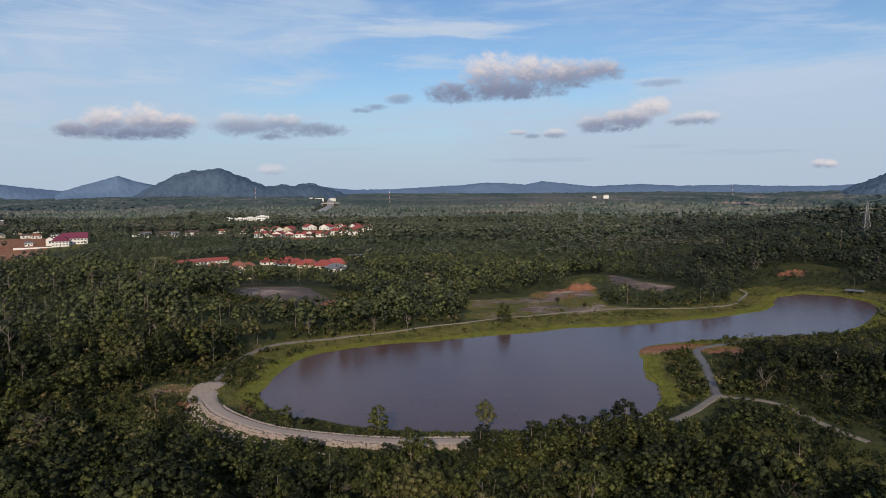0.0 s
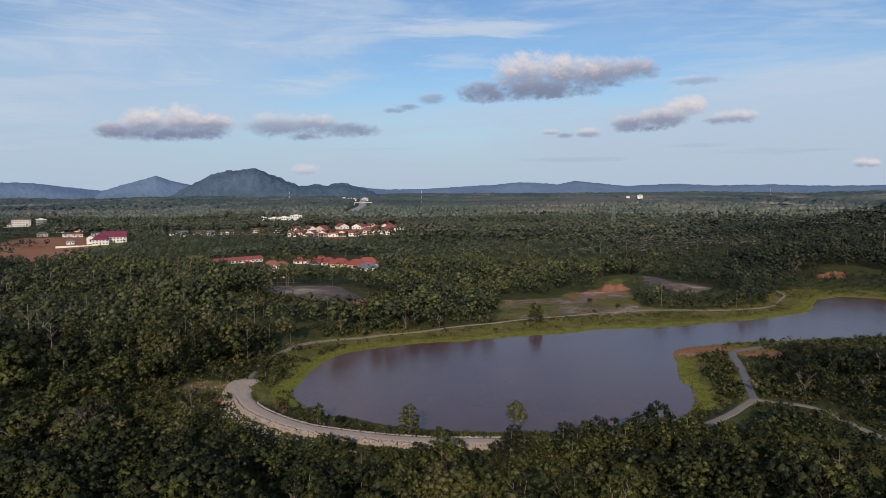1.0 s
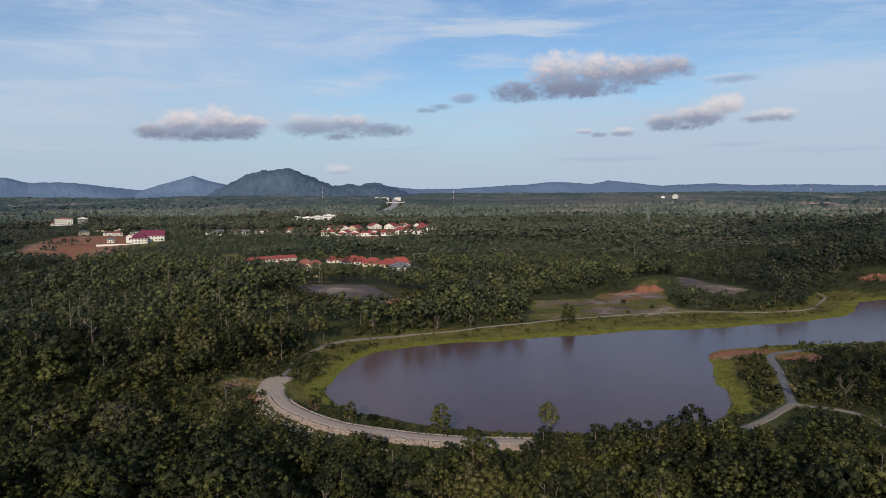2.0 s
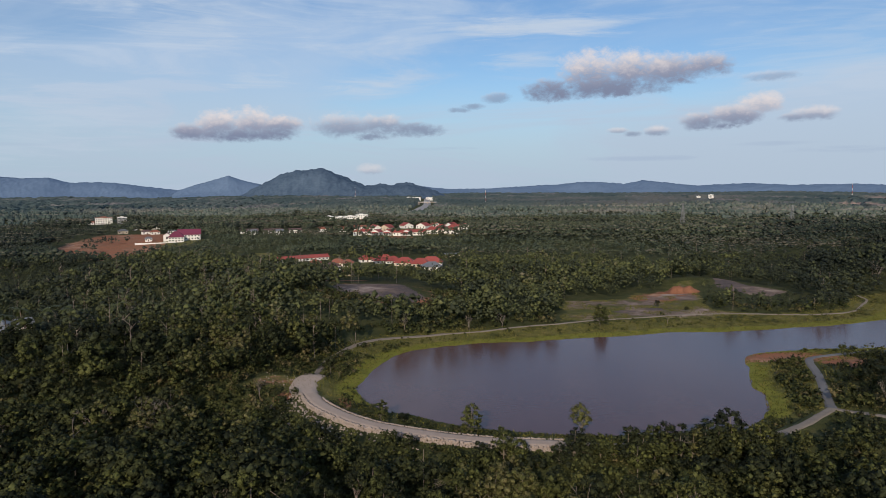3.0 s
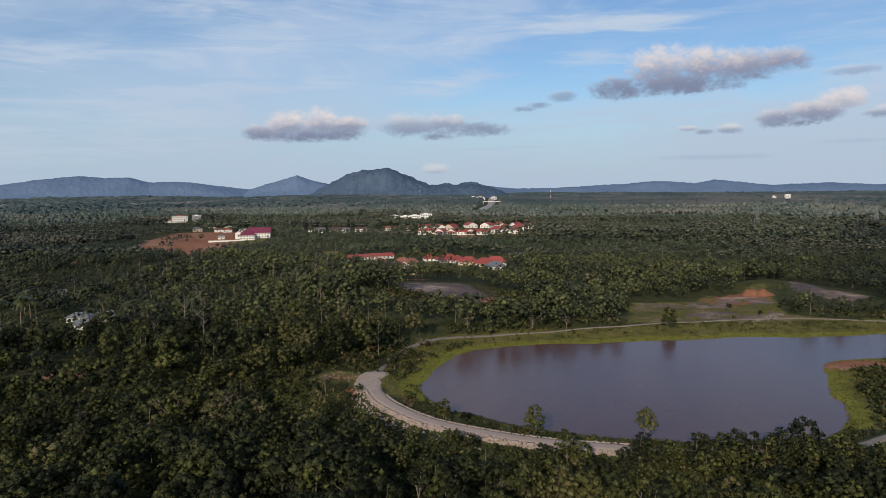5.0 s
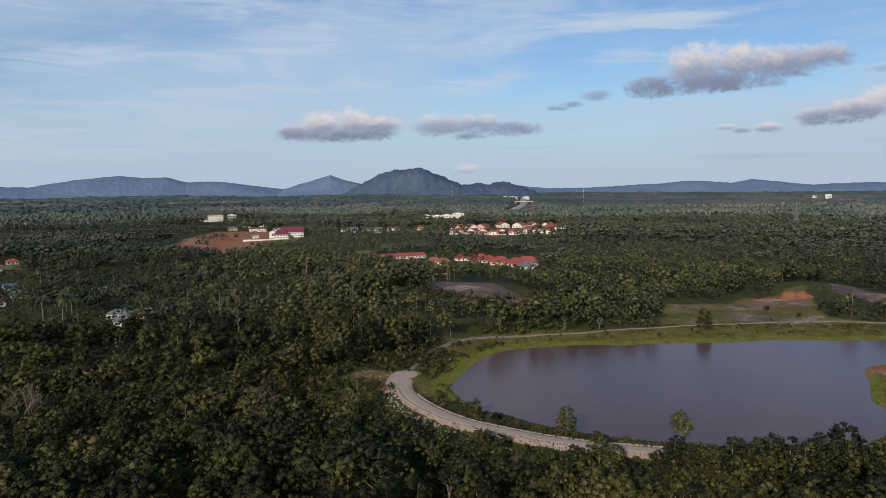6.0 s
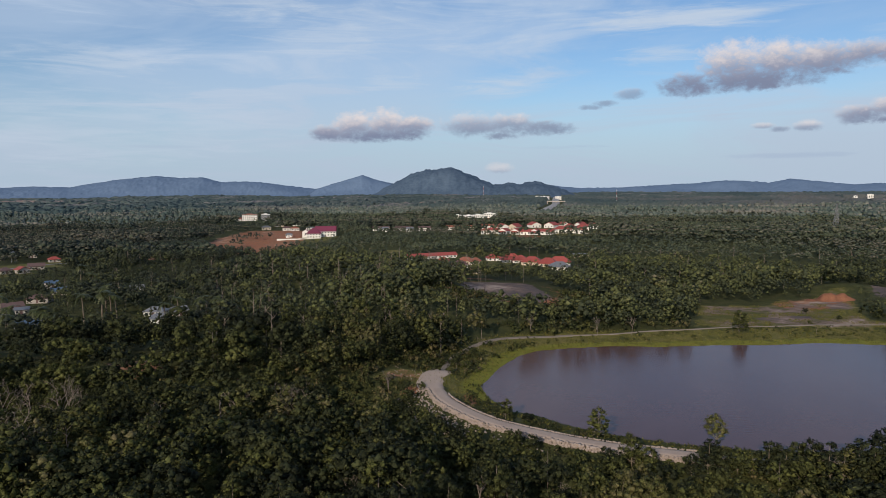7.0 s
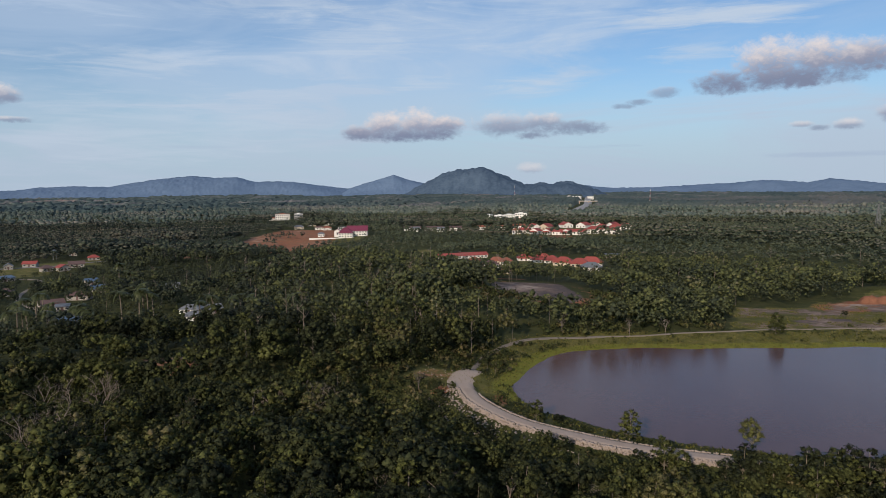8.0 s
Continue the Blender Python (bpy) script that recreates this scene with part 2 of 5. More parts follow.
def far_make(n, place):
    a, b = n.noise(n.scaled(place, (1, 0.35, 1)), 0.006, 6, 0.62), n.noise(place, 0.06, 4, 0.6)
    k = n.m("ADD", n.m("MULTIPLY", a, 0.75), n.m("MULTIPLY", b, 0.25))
    # this mask darkens the oil palms and carries the painted western shade
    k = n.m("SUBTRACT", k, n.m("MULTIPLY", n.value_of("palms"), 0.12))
    # haze over the plain is mixed into these blue-grey base colours
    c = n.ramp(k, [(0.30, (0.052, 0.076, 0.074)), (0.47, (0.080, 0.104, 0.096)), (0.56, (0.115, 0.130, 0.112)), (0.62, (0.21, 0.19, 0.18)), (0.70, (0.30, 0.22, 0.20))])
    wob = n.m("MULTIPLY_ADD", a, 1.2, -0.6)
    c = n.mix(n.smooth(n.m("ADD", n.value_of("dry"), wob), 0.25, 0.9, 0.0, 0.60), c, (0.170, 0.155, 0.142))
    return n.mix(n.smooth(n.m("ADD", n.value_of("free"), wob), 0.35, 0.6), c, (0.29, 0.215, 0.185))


FAR_WOODS_HAZE = material("hazed_far_woods", far_make, 0.95, 0.05)


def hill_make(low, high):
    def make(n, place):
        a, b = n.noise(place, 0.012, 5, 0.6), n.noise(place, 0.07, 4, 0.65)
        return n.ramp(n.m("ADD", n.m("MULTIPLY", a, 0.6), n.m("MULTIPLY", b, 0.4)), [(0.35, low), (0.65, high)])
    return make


# forested hills; their blue is distance haze painted as base colour
HILL_NEAR_HAZE = material("hazed_wooded_hill", hill_make((0.062, 0.094, 0.140), (0.108, 0.150, 0.205)), 1.0, 0.0)
HILL_FAR_HAZE = material("haze_blue_hill", hill_make((0.125, 0.182, 0.275), (0.155, 0.218, 0.318)), 1.0, 0.0)


def water_make(n, place):
    a = n.noise(n.scaled(place, (0.03, 0.012, 1)), 1.0, 4)
    c = n.ramp(a, [(0.35, (0.088, 0.040, 0.034)), (0.65, (0.112, 0.055, 0.045))])
    wave = n.noise(n.scaled(place, (1, 1.6, 1)), 2.2, 3, 0.6)
    swell = n.noise(n.scaled(place, (1, 2, 1)), 0.5, 2, 0.5)
    return c, n.m("ADD", n.m("MULTIPLY", wave, 0.35), swell), 0.016


WATER = material("lake_water", water_make, 0.2, 0.22)
CONCRETE = plain("road_concrete", (0.39, 0.30, 0.245), 0.9, 0.16, 0.25)
RUBBLE = plain("pale_rubble", (0.31, 0.25, 0.215), 0.9, 0.3, 0.8)
TRACK = plain("track_gravel", (0.21, 0.172, 0.14), 0.9, 0.3, 0.4)
HIGHWAY = plain("pale_highway", (0.33, 0.31, 0.30), 0.9, 0.15, 0.02)
ASPHALT = plain("asphalt", (0.17, 0.16, 0.16), 0.9, 0.25, 0.15)
WALL_WHITE = plain("white_wall_paint", (0.74, 0.71, 0.66), 0.75, 0.12)
# darker wall colour for the westernmost village houses
WALL_DULL = plain("dull_wall_paint", (0.33, 0.30, 0.27), 0.8, 0.25)
WALL_CREAM = plain("cream_wall_paint", (0.52, 0.43, 0.32), 0.75, 0.12)
ROOF_RED = plain("red_roof_tiles", (0.31, 0.070, 0.058), 0.7, 0.22)
ROOF_RUST = plain("rusty_roof_tiles", (0.26, 0.095, 0.062), 0.8, 0.3)
ROOF_PURPLE = plain("purple_roof_sheet", (0.17, 0.035, 0.065), 0.55, 0.15)
ROOF_GREY = plain("grey_roof_sheet", (0.15, 0.155, 0.17), 0.5, 0.2)
ROOF_BLUE = plain("blue_roof_sheet", (0.075, 0.12, 0.19), 0.5, 0.2)
ROOF_DARK = plain("dark_roof_tiles", (0.12, 0.075, 0.07), 0.8, 0.25)
ROOF_GREEN = plain("green_roof_sheet", (0.16, 0.24, 0.19), 0.6, 0.2)
GLASS_DARK = plain("dark_window_glass", (0.03, 0.035, 0.04), 0.15, 0.1, specular=0.6)
TRIM_WHITE = plain("white_trim", (0.72, 0.70, 0.67), 0.6, 0.1)
STEEL = plain("galvanised_steel", (0.21, 0.21, 0.21), 0.5, 0.15, metal=0.4)


# ---------------------------------------------------------------- mesh helpers
def tri_mesh(name, verts, faces, mat, tint=None, normals=None):
    """A mesh of triangles from arrays; tint: one value a vertex; normals: the round of the clumps, one a vertex."""
    me = bpy.data.meshes.new(name)
    verts, faces = np.asarray(verts, np.float32), np.asarray(faces, np.int32)
    me.vertices.add(len(verts))
    me.vertices.foreach_set("co", verts.ravel())
    me.loops.add(faces.size)
    me.loops.foreach_set("vertex_index", faces.ravel())
    me.polygons.add(len(faces))
    me.polygons.foreach_set("loop_start", np.arange(0, faces.size, 3, dtype=np.int32))
    me.update(calc_edges=True)
    if tint is not None:
        for key, values in (tint.items() if isinstance(tint, dict) else (("tint", tint),)):
            me.attributes.new(key, "FLOAT", "POINT").data.foreach_set("value", np.asarray(values, np.float32))
    if normals is not None:
        me.polygons.foreach_set("use_smooth", np.ones(len(faces), bool))
        me.attributes.new("custom_normal", "FLOAT_VECTOR", "POINT").data.foreach_set("vector", np.asarray(normals, np.float32).ravel())
    me.materials.append(mat)
    return me


def part(name, bm, mat, parent=None, label=""):
    """One bmesh becomes one mesh object under a thing or a part."""
    me = bpy.data.meshes.new(name)
    bm.to_mesh(me)
    bm.free()
    me.materials.append(mat)
    ob = new(name, me)
    ob.parent = parent
    return tagged(ob, label)


def empty(name, x, y, z, turn=0.0):
    ob = new(name)
    ob.matrix_world = pose(x, y, z, 0, 0, turn)
    return ob


def box(bm, x0, x1, y0, y1, z0, z1):
    v = [bm.verts.new(p) for p in ((x0, y0, z0), (x1, y0, z0), (x1, y1, z0), (x0, y1, z0), (x0, y0, z1), (x1, y0, z1), (x1, y1, z1), (x0, y1, z1))]
    for f in ((3, 2, 1, 0), (4, 5, 6, 7), (0, 1, 5, 4), (1, 2, 6, 5), (2, 3, 7, 6), (3, 0, 4, 7)):
        bm.faces.new([v[i] for i in f])
    return bm


def boxed(*size):
    return box(bmesh.new(), *size)


def bar(bm, a, b, r0, r1=None, sides=4):
    """A tapered bar from a to b."""
    a, b = Vector(a), Vector(b)
    r1 = r0 if r1 is None else r1
    side = (b - a).orthogonal().normalized()
    up = (b - a).normalized().cross(side)
    rings = []
    for p, r in ((a, r0), (b, r1)):
        rings.append([bm.verts.new(p + r * (math.cos(k * 2 * math.pi / sides) * side + math.sin(k * 2 * math.pi / sides) * up)) for k in range(sides)])
    for k in range(sides):
        bm.faces.new((rings[0][k], rings[0][(k + 1) % sides], rings[1][(k + 1) % sides], rings[1][k]))
    bm.faces.new(rings[0][::-1])
    bm.faces.new(rings[1])
    return bm


# ---------------------------------------------------------------- the plan, in metres from under the camera
LAKE = [(-59, 216), (-59, 234), (-59, 250), (-55, 262), (-50, 270), (-38, 279), (-20, 287), (-6, 290), (16, 300), (42, 308), (56, 316), (83, 320),
        (112, 330), (145, 345), (165, 357), (177, 372), (193, 400), (212, 410), (228, 402), (233, 382), (226, 357), (193, 318), (174, 302), (159, 298),
        (147, 297), (127, 292), (107, 288), (95, 284), (86, 280), (78, 274), (75, 265), (75, 257), (71, 245), (68, 233), (69, 223), (66, 210), (62, 200)]
LAKE += [(53, 189), (40, 185), (24, 182), (9, 181), (-7, 182), (-21, 184), (-29, 187), (-36, 192), (-44, 193), (-49, 199), (-55, 207)]
DAM = [(-70, 204), (-64, 194), (-55, 185), (-46, 178.5), (-38, 175), (-30, 172.5), (-22, 170.5), (-12, 169), (-3, 168.8), (6, 169)]
CREST = [(6, 169), (16, 169), (25, 171), (38, 174), (52, 178), (59, 181), (69, 190), (82, 205)]
FAR_PATH = [(-74, 222), (-76, 232), (-77, 244), (-76, 256), (-74, 266), (-69, 277), (-62, 284), (-53, 289), (-40, 296), (-21, 305), (-6, 314), (9, 321), (31, 332), (61, 344),
            (91, 352), (121, 356), (144, 363), (157, 372), (169, 391), (178, 407), (178, 418)]
FORK_PATH = [(82, 205), (88, 227), (93, 246), (96, 261), (101, 270), (116, 279), (132, 286), (150, 290)]
EAST_PATH = [(82, 205), (90, 200), (95, 193), (97, 182), (99, 172), (102, 163)]
TOE = [(-600, 120), (-400, 150), (-230, 178), (-120, 204), (-88, 209), (-73, 201), (-59, 184), (-41, 173.5), (-26, 169), (-6, 166.5), (6, 166.5), (25, 169), (52, 175), (70, 184), (92, 168), (120, 150), (250, 120), (500, 90)]


def smoothstep(lo, hi, v):
    k = np.clip((np.asarray(v, float) - lo) / (hi - lo), 0, 1)
    return k * k * (3 - 2 * k)


def line_distance(x, y, points, closed=False):
    """Distance to a polyline; inside a closed one it is negative."""
    p = np.array(points, float)
    q = np.roll(p, -1, 0) if closed else p[1:]
    p = p if closed else p[:-1]
    best, inside = np.full(np.shape(x), 1e9), np.zeros(np.shape(x), bool)
    for (ax, ay), (bx, by) in zip(p, q):
        dx, dy = bx - ax, by - ay
        k = np.clip(((x - ax) * dx + (y - ay) * dy) / (dx * dx + dy * dy), 0, 1)
        best = np.minimum(best, np.hypot(x - ax - k * dx, y - ay - k * dy))
        if closed:
            inside ^= ((ay > y) != (by > y)) & (x < (bx - ax) * (y - ay) / (by - ay + 1e-12) + ax)
    return np.where(inside, -best, best) if closed else best


def value_noise(x, y, size, seed=0):
    """Smooth noise from 0 to 1 over the plan."""
    u, v = np.asarray(x, float) / size, np.asarray(y, float) / size
    iu, iv = np.floor(u).astype(np.int64), np.floor(v).astype(np.int64)
    fu, fv = u - iu, v - iv
    fu, fv = fu * fu * (3 - 2 * fu), fv * fv * (3 - 2 * fv)

    def cell(a, b):
        h = (a * 374761393 + b * 668265263 + seed * 974634777) & 0xffffffff
        h = ((h ^ (h >> 13)) * 1274126177) & 0xffffffff
        return ((h ^ (h >> 16)) & 0xffff) / 65535.0
    return (cell(iu, iv) * (1 - fu) + cell(iu + 1, iv) * fu) * (1 - fv) + (cell(iu, iv + 1) * (1 - fu) + cell(iu + 1, iv + 1) * fu) * fv


def bump(x, y, cx, cy, along, across, turn):
    c, s = math.cos(radians(turn)), math.sin(radians(turn))
    u, v = (x - cx) * c + (y - cy) * s, -(x - cx) * s + (y - cy) * c
    return np.exp(-(u / along) ** 2 - (v / across) ** 2)


def height(x, y):
    """The ground's height over the lake's water."""
    x, y = np.asarray(x, float), np.asarray(y, float)
    r = np.hypot(x, y)
    z = 3 + 4 * smoothstep(380, 950, r) + 3.5 * (value_noise(x, y, 120, 3) - 0.5) * smoothstep(230, 420, r) + 5 * (value_noise(x, y, 400, 4) - 0.4) * smoothstep(600, 1400, r)
    z += 10.0 * bump(x, y, -205, 388, 95, 60, -35) + 5.0 * bump(x, y, -118, 322, 46, 42, -35)
    z += 25.0 * bump(x, y, 390, 620, 170, 135, -25) + 14.0 * bump(x, y, 560, 480, 170, 120, -25)
    z += 9.0 * bump(x, y, -115, 830, 170, 110, 0) + 6.0 * bump(x, y, -380, 720, 170, 90, -25) + 5.0 * bump(x, y, -120, 495, 75, 45, 0) + 5.0 * bump(x, y, -85, 385, 52, 42, -55) + 4.0 * bump(x, y, 118, 425, 30, 30, 0) + 5.0 * bump(x, y, 92, 448, 26, 14, 10) + 3.5 * bump(x, y, 248, 480, 26, 14, -25)
    z += 5.0 * bump(x, y, -440, 400, 110, 80, 30) + 9.0 * bump(x, y, -300, 1100, 140, 100, 0) + 9.0 * bump(x, y, -600, 940, 130, 80, 0)
    shore = line_distance(x, y, LAKE, True) + 1.6 * (value_noise(x, y, 7, 8) - 0.5) + 2.0 * (value_noise(x, y, 19, 9) - 0.5)
    bank = np.where(shore < 0, np.maximum(shore * 0.16, -2.5), np.minimum(0.06 * shore + 0.08, 2.2))
    z = bank + (z - bank) * smoothstep(10, 45, shore)
    toe = np.interp(x, [p[0] for p in TOE], [p[1] for p in TOE])
    south = toe - y
    z = z - 1.0 * smoothstep(0.2, 2.2, south)
    z = z - (z + 6.0 - 2.5 * value_noise(x, y, 30, 5)) * smoothstep(2.0, 19.0, south)
    for line, top in ((DAM, 2.0), (CREST, 1.9)):
        near = 1 - smoothstep(2.3, 3.3, line_distance(x, y, line))
        z = z + (top - z) * near
    yard = 1 - smoothstep(6.0, 11.0, np.hypot((x + 74.5) * 1.15, (y - 213) * 0.7))
    return z + (2.0 - z) * yard


# clearings: polygons of open ground
LOT = [(-125, 391), (-107, 394), (-78, 407), (-72, 393), (-59, 371), (-56, 359), (-59, 344), (-70, 341), (-86, 344), (-107, 354)]
CLEARING = [(9, 326), (15, 384), (46, 391), (56, 414), (66, 402), (84, 440), (94, 440), (88, 394), (86, 360), (110, 352), (50, 338)]
CUT = [(108, 456), (116, 452), (121, 424), (138, 412), (125, 396), (111, 405), (102, 420)]
VILLAGE_ROAD = [(-500, 352), (-472, 369), (-453, 382), (-449, 414), (-420, 450)]
LOWER_ROAD = [(-440, 327), (-407, 330), (-375, 290), (-341, 268), (-300, 258), (-262, 248), (-250, 228)]
RED_FIELD = [(-471, 619), (-530, 794), (-439, 782), (-371, 661), (-363, 561), (-392, 541)]
MEADOW = [(-309, 405), (-336, 478), (-295, 546), (-247, 613), (-223, 566), (-267, 513), (-294, 439)]
YARD_SOIL = [(-92, 208), (-91, 219), (-80, 223), (-72, 216), (-79, 207)]
GLADE = [(-192, 196), (-179, 205), (-166, 196), (-171, 186)]
VILLAGE_LAND = [(-165, 455), (-125, 450), (-75, 480), (-70, 530), (-130, 560), (-165, 505)]
ESTATE_LAND = [(-205, 745), (-85, 750), (-75, 850), (-110, 890), (-195, 880)]
HALL_LAND = [(-412, 640), (-350, 640), (-345, 690), (-385, 705), (-418, 685)]
KAMPUNG_LAND = [(-480, 345), (-425, 330), (-415, 385), (-460, 440), (-490, 400)]


# the plain beyond: cleared land, leafless plantations (place, half length, half width, turn)
CLEARED = [(-763, 2105, 95, 130, 10), (770, 1790, 85, 120, 0), (1274, 2648, 160, 200, 0), (1705, 3036, 220, 220, 0), (-1637, 2377, 95, 160, 0), (-2707, 2280, 130, 160, 0), (-2460, 2560, 130, 160, 0), (-425, 492, 34, 18, 25), (980, 2300, 90, 130, 0)]
DRY = [(-560, 560, 95, 34, 15), (250, 1980, 280, 330, 0), (60, 2500, 260, 300, 0), (420, 2350, 200, 300, 0), (800, 1640, 130, 200, 0), (420, 1430, 130, 150, 0), (150, 1450, 120, 130, 0), (-250, 2700, 160, 260, 0), (-900, 1500, 160, 120, 0), (620, 2900, 320, 300, 0), (1100, 2100, 160, 220, 0)]


def open_land(x, y):
    return np.maximum.reduce([bump(x, y, *p) for p in CLEARED])


def dry_land(x, y):
    return np.maximum.reduce([bump(x, y, *p) for p in DRY])


def shade_palm_tint(x, y):
    """Darker leaf tint: shade painted over the western wood, a darker eastern hill, oil palms beyond."""
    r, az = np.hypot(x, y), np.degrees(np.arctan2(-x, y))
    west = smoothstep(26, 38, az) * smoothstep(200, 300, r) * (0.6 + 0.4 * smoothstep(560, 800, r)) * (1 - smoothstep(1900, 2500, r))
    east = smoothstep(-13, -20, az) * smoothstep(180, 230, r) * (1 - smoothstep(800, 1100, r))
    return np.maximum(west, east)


def ground_kinds(x, y):
    shore = line_distance(x, y, LAKE, True)
    path = line_distance(x, y, FAR_PATH)
    inner = (shore < 24) & (y > 200)
    grassy = np.where(inner, 1 - 0.4 * smoothstep(3, 12, shore) - 0.4 * smoothstep(18, 25, shore), 0.0)
    for area, edge in ((CLEARING, 6), (MEADOW, 10), (VILLAGE_LAND, 15), (ESTATE_LAND, 20), (HALL_LAND, 15), (KAMPUNG_LAND, 20), (CUT, 5)):
        d = line_distance(x, y, area, True)
        grassy = np.maximum(grassy, 0.75 * (1 - smoothstep(-edge, edge, d)))
    soil = 0.9 * open_land(x, y)
    for area, edge in ((RED_FIELD, 18), (GLADE, 4)):
        soil = np.maximum(soil, 0.85 * (1 - smoothstep(-edge, edge, line_distance(x, y, area, True))))
    soil = np.maximum(soil, 1.0 * bump(x, y, 62, 394, 14, 16, 30) + 0.8 * bump(x, y, 80, 408, 12, 14, 0))
    soil = np.maximum(soil, 1.4 * bump(x, y, 88, 273, 16, 7, 20) + 1.3 * bump(x, y, 108, 262, 10, 12, 0))
    soil = np.maximum(soil, 0.95 * bump(x, y, -150, 738, 30, 10, 5) + 0.9 * bump(x, y, 240, 462, 15, 6, 30))
    soil = np.maximum(soil, 0.9 * bump(x, y, -60, 352, 9, 14, 20) + 0.7 * bump(x, y, -120, 428, 26, 6, 10))
    soil = np.maximum(soil, 0.8 * bump(x, y, -58, 201, 3, 7, 30) + 0.9 * bump(x, y, -77, 201, 4, 4, 0))
    gravel = np.maximum(1 - smoothstep(-10, 3, line_distance(x, y, LOT, True)), 1 - smoothstep(-4, 4, line_distance(x, y, CUT, True)))
    gravel = np.maximum(gravel, 0.5 * (1 - smoothstep(-4, 4, line_distance(x, y, CLEARING, True))))
    grassy = np.maximum(grassy, 0.7 * (1 - smoothstep(-3, 4, line_distance(x, y, YARD_SOIL, True))))
    soil = np.maximum(soil, 0.45 * (1 - smoothstep(-3, 4, line_distance(x, y, YARD_SOIL, True))))
    edge = line_distance(x, y, LOT, True)
    soil = np.maximum(soil, 0.42 * np.exp(-((edge - 3) / 9) ** 2))
    gravel = np.maximum(gravel, 0.95 * bump(x, y, 52, 358, 26, 5, 25) + 0.7 * bump(x, y, 80, 395, 16, 6, 60))
    return grassy, soil, gravel


def build_ground():
    cols = np.radians(np.concatenate([np.arange(-40, 60, 0.3), np.arange(60, 320, 4.0)]))
    rows = np.concatenate([[0.0, 30, 60, 80], np.arange(100, 160, 4), np.arange(160, 216, 1.5), np.arange(216, 470, 2.8), 470 * 1.032 ** np.arange(0, 75)])
    rows = np.append(rows[rows < 4930], 4950.0)
    az, r = np.meshgrid(cols, rows)
    x, y = -np.sin(az) * r, np.cos(az) * r
    z = height(x, y)
    nr, nc = x.shape
    k = np.arange(nr * nc).reshape(nr, nc)
    a, b = k[:-1], k[1:]
    c, d = np.roll(k, -1, 1)[:-1], np.roll(k, -1, 1)[1:]
    faces = np.concatenate([np.stack([a, c, b], -1).reshape(-1, 3), np.stack([c, d, b], -1).reshape(-1, 3)])
    g, s, v = ground_kinds(x.ravel(), y.ravel())
    me = tri_mesh("ground", np.stack([x, y, z], -1).reshape(-1, 3), faces[:, ::-1], GROUND, {"grassy": g, "soil": s, "gravel": v})
    me.polygons.foreach_set("use_smooth", np.ones(len(me.polygons), bool))
    return tagged(new("ground", me), "green wooded lowland with grassy banks and bare soil", "ground", kind="structure")


def smooth_line(points, step):
    """Points along a Catmull-Rom curve through the plan's points, with headings."""
    p = [Vector((*q, 0)) for q in points]
    p = [2 * p[0] - p[1], *p, 2 * p[-1] - p[-2]]
    out = []
    for i in range(1, len(p) - 2):
        n = max(2, int((p[i + 1] - p[i]).length / step))
        for k in range(n):
            t = k / n
            out.append(0.5 * (2 * p[i] + (p[i + 1] - p[i - 1]) * t + (2 * p[i - 1] - 5 * p[i] + 4 * p[i + 1] - p[i + 2]) * t * t + (3 * p[i] - p[i - 1] - 3 * p[i + 1] + p[i + 2]) * t ** 3))
    out.append(p[-2])
    return out


def road(name, points, width, mat, label, lift=0.22, ragged=0.25, step=2.0, level=None):
    """A ribbon of road that lies on the ground, with its edges turned down."""
    line = smooth_line(points, step)
    verts, n = [], 7
    for i, p in enumerate(line):
        way = (line[min(i + 1, len(line) - 1)] - line[max(i - 1, 0)]).normalized()
        side = Vector((way.y, -way.x, 0))
        for k in range(n):
            s = (k / (n - 1) - 0.5) * 2
            w = width / 2 * (1 + ragged * (noise.noise(p * 0.35 + Vector((0, 0, 9 * (s > 0)))))) if abs(s) > 0.5 else width / 2
            q = p + side * s * w
            z = (float(height(q.x, q.y)) if level is None else level) + (lift if 0 < k < n - 1 else -0.3)
            verts.append((q.x, q.y, z))
    faces = []
    for i in range(len(line) - 1):
        for k in range(n - 1):
            a = i * n + k
            faces += [(a, a + 1, a + n), (a + 1, a + n + 1, a + n)]
    me = tri_mesh(name, verts, faces, mat)
    me.polygons.foreach_set("use_smooth", np.ones(len(me.polygons), bool))
    return tagged(new(name, me), label, "road", kind="structure")


GROUND_SHEET = build_ground()


def build_water():
    """The lake's sheet of water, running a little way under its banks."""
    ring = smooth_line(LAKE + LAKE[:1], 6.0)[:-1]
    bm = bmesh.new()
    vs = []
    for i, p in enumerate(ring):
        way = (ring[(i + 1) % len(ring)] - ring[i - 1]).normalized()
        vs.append(bm.verts.new((p.x - way.y * 3.5, p.y + way.x * 3.5, 0)))
    f = bm.faces.new(vs)
    f.normal_update()
    if f.normal.z < 0:
        f.normal_flip()
    return tagged(part("water", bm, WATER), "calm murky brown-grey reservoir lake water", "water", kind="structure")


LAKE_WATER = build_water()
road("dam_road", DAM, 5.2, CONCRETE, "pale concrete road along the dam crest", ragged=0.05)
road("crest_track", CREST, 3.2, TRACK, "grey gravel track along the wooded dam", ragged=0.2)
road("lakeside_path", FAR_PATH, 1.4, TRACK, "pale gravel path along the grassy lake shore", ragged=0.9)
road("lakeside_path", [(-75, 224)] + FAR_PATH[1:9], 2.6, TRACK, "grey gravel path climbing from the yard along the bank", ragged=0.2, lift=0.26)
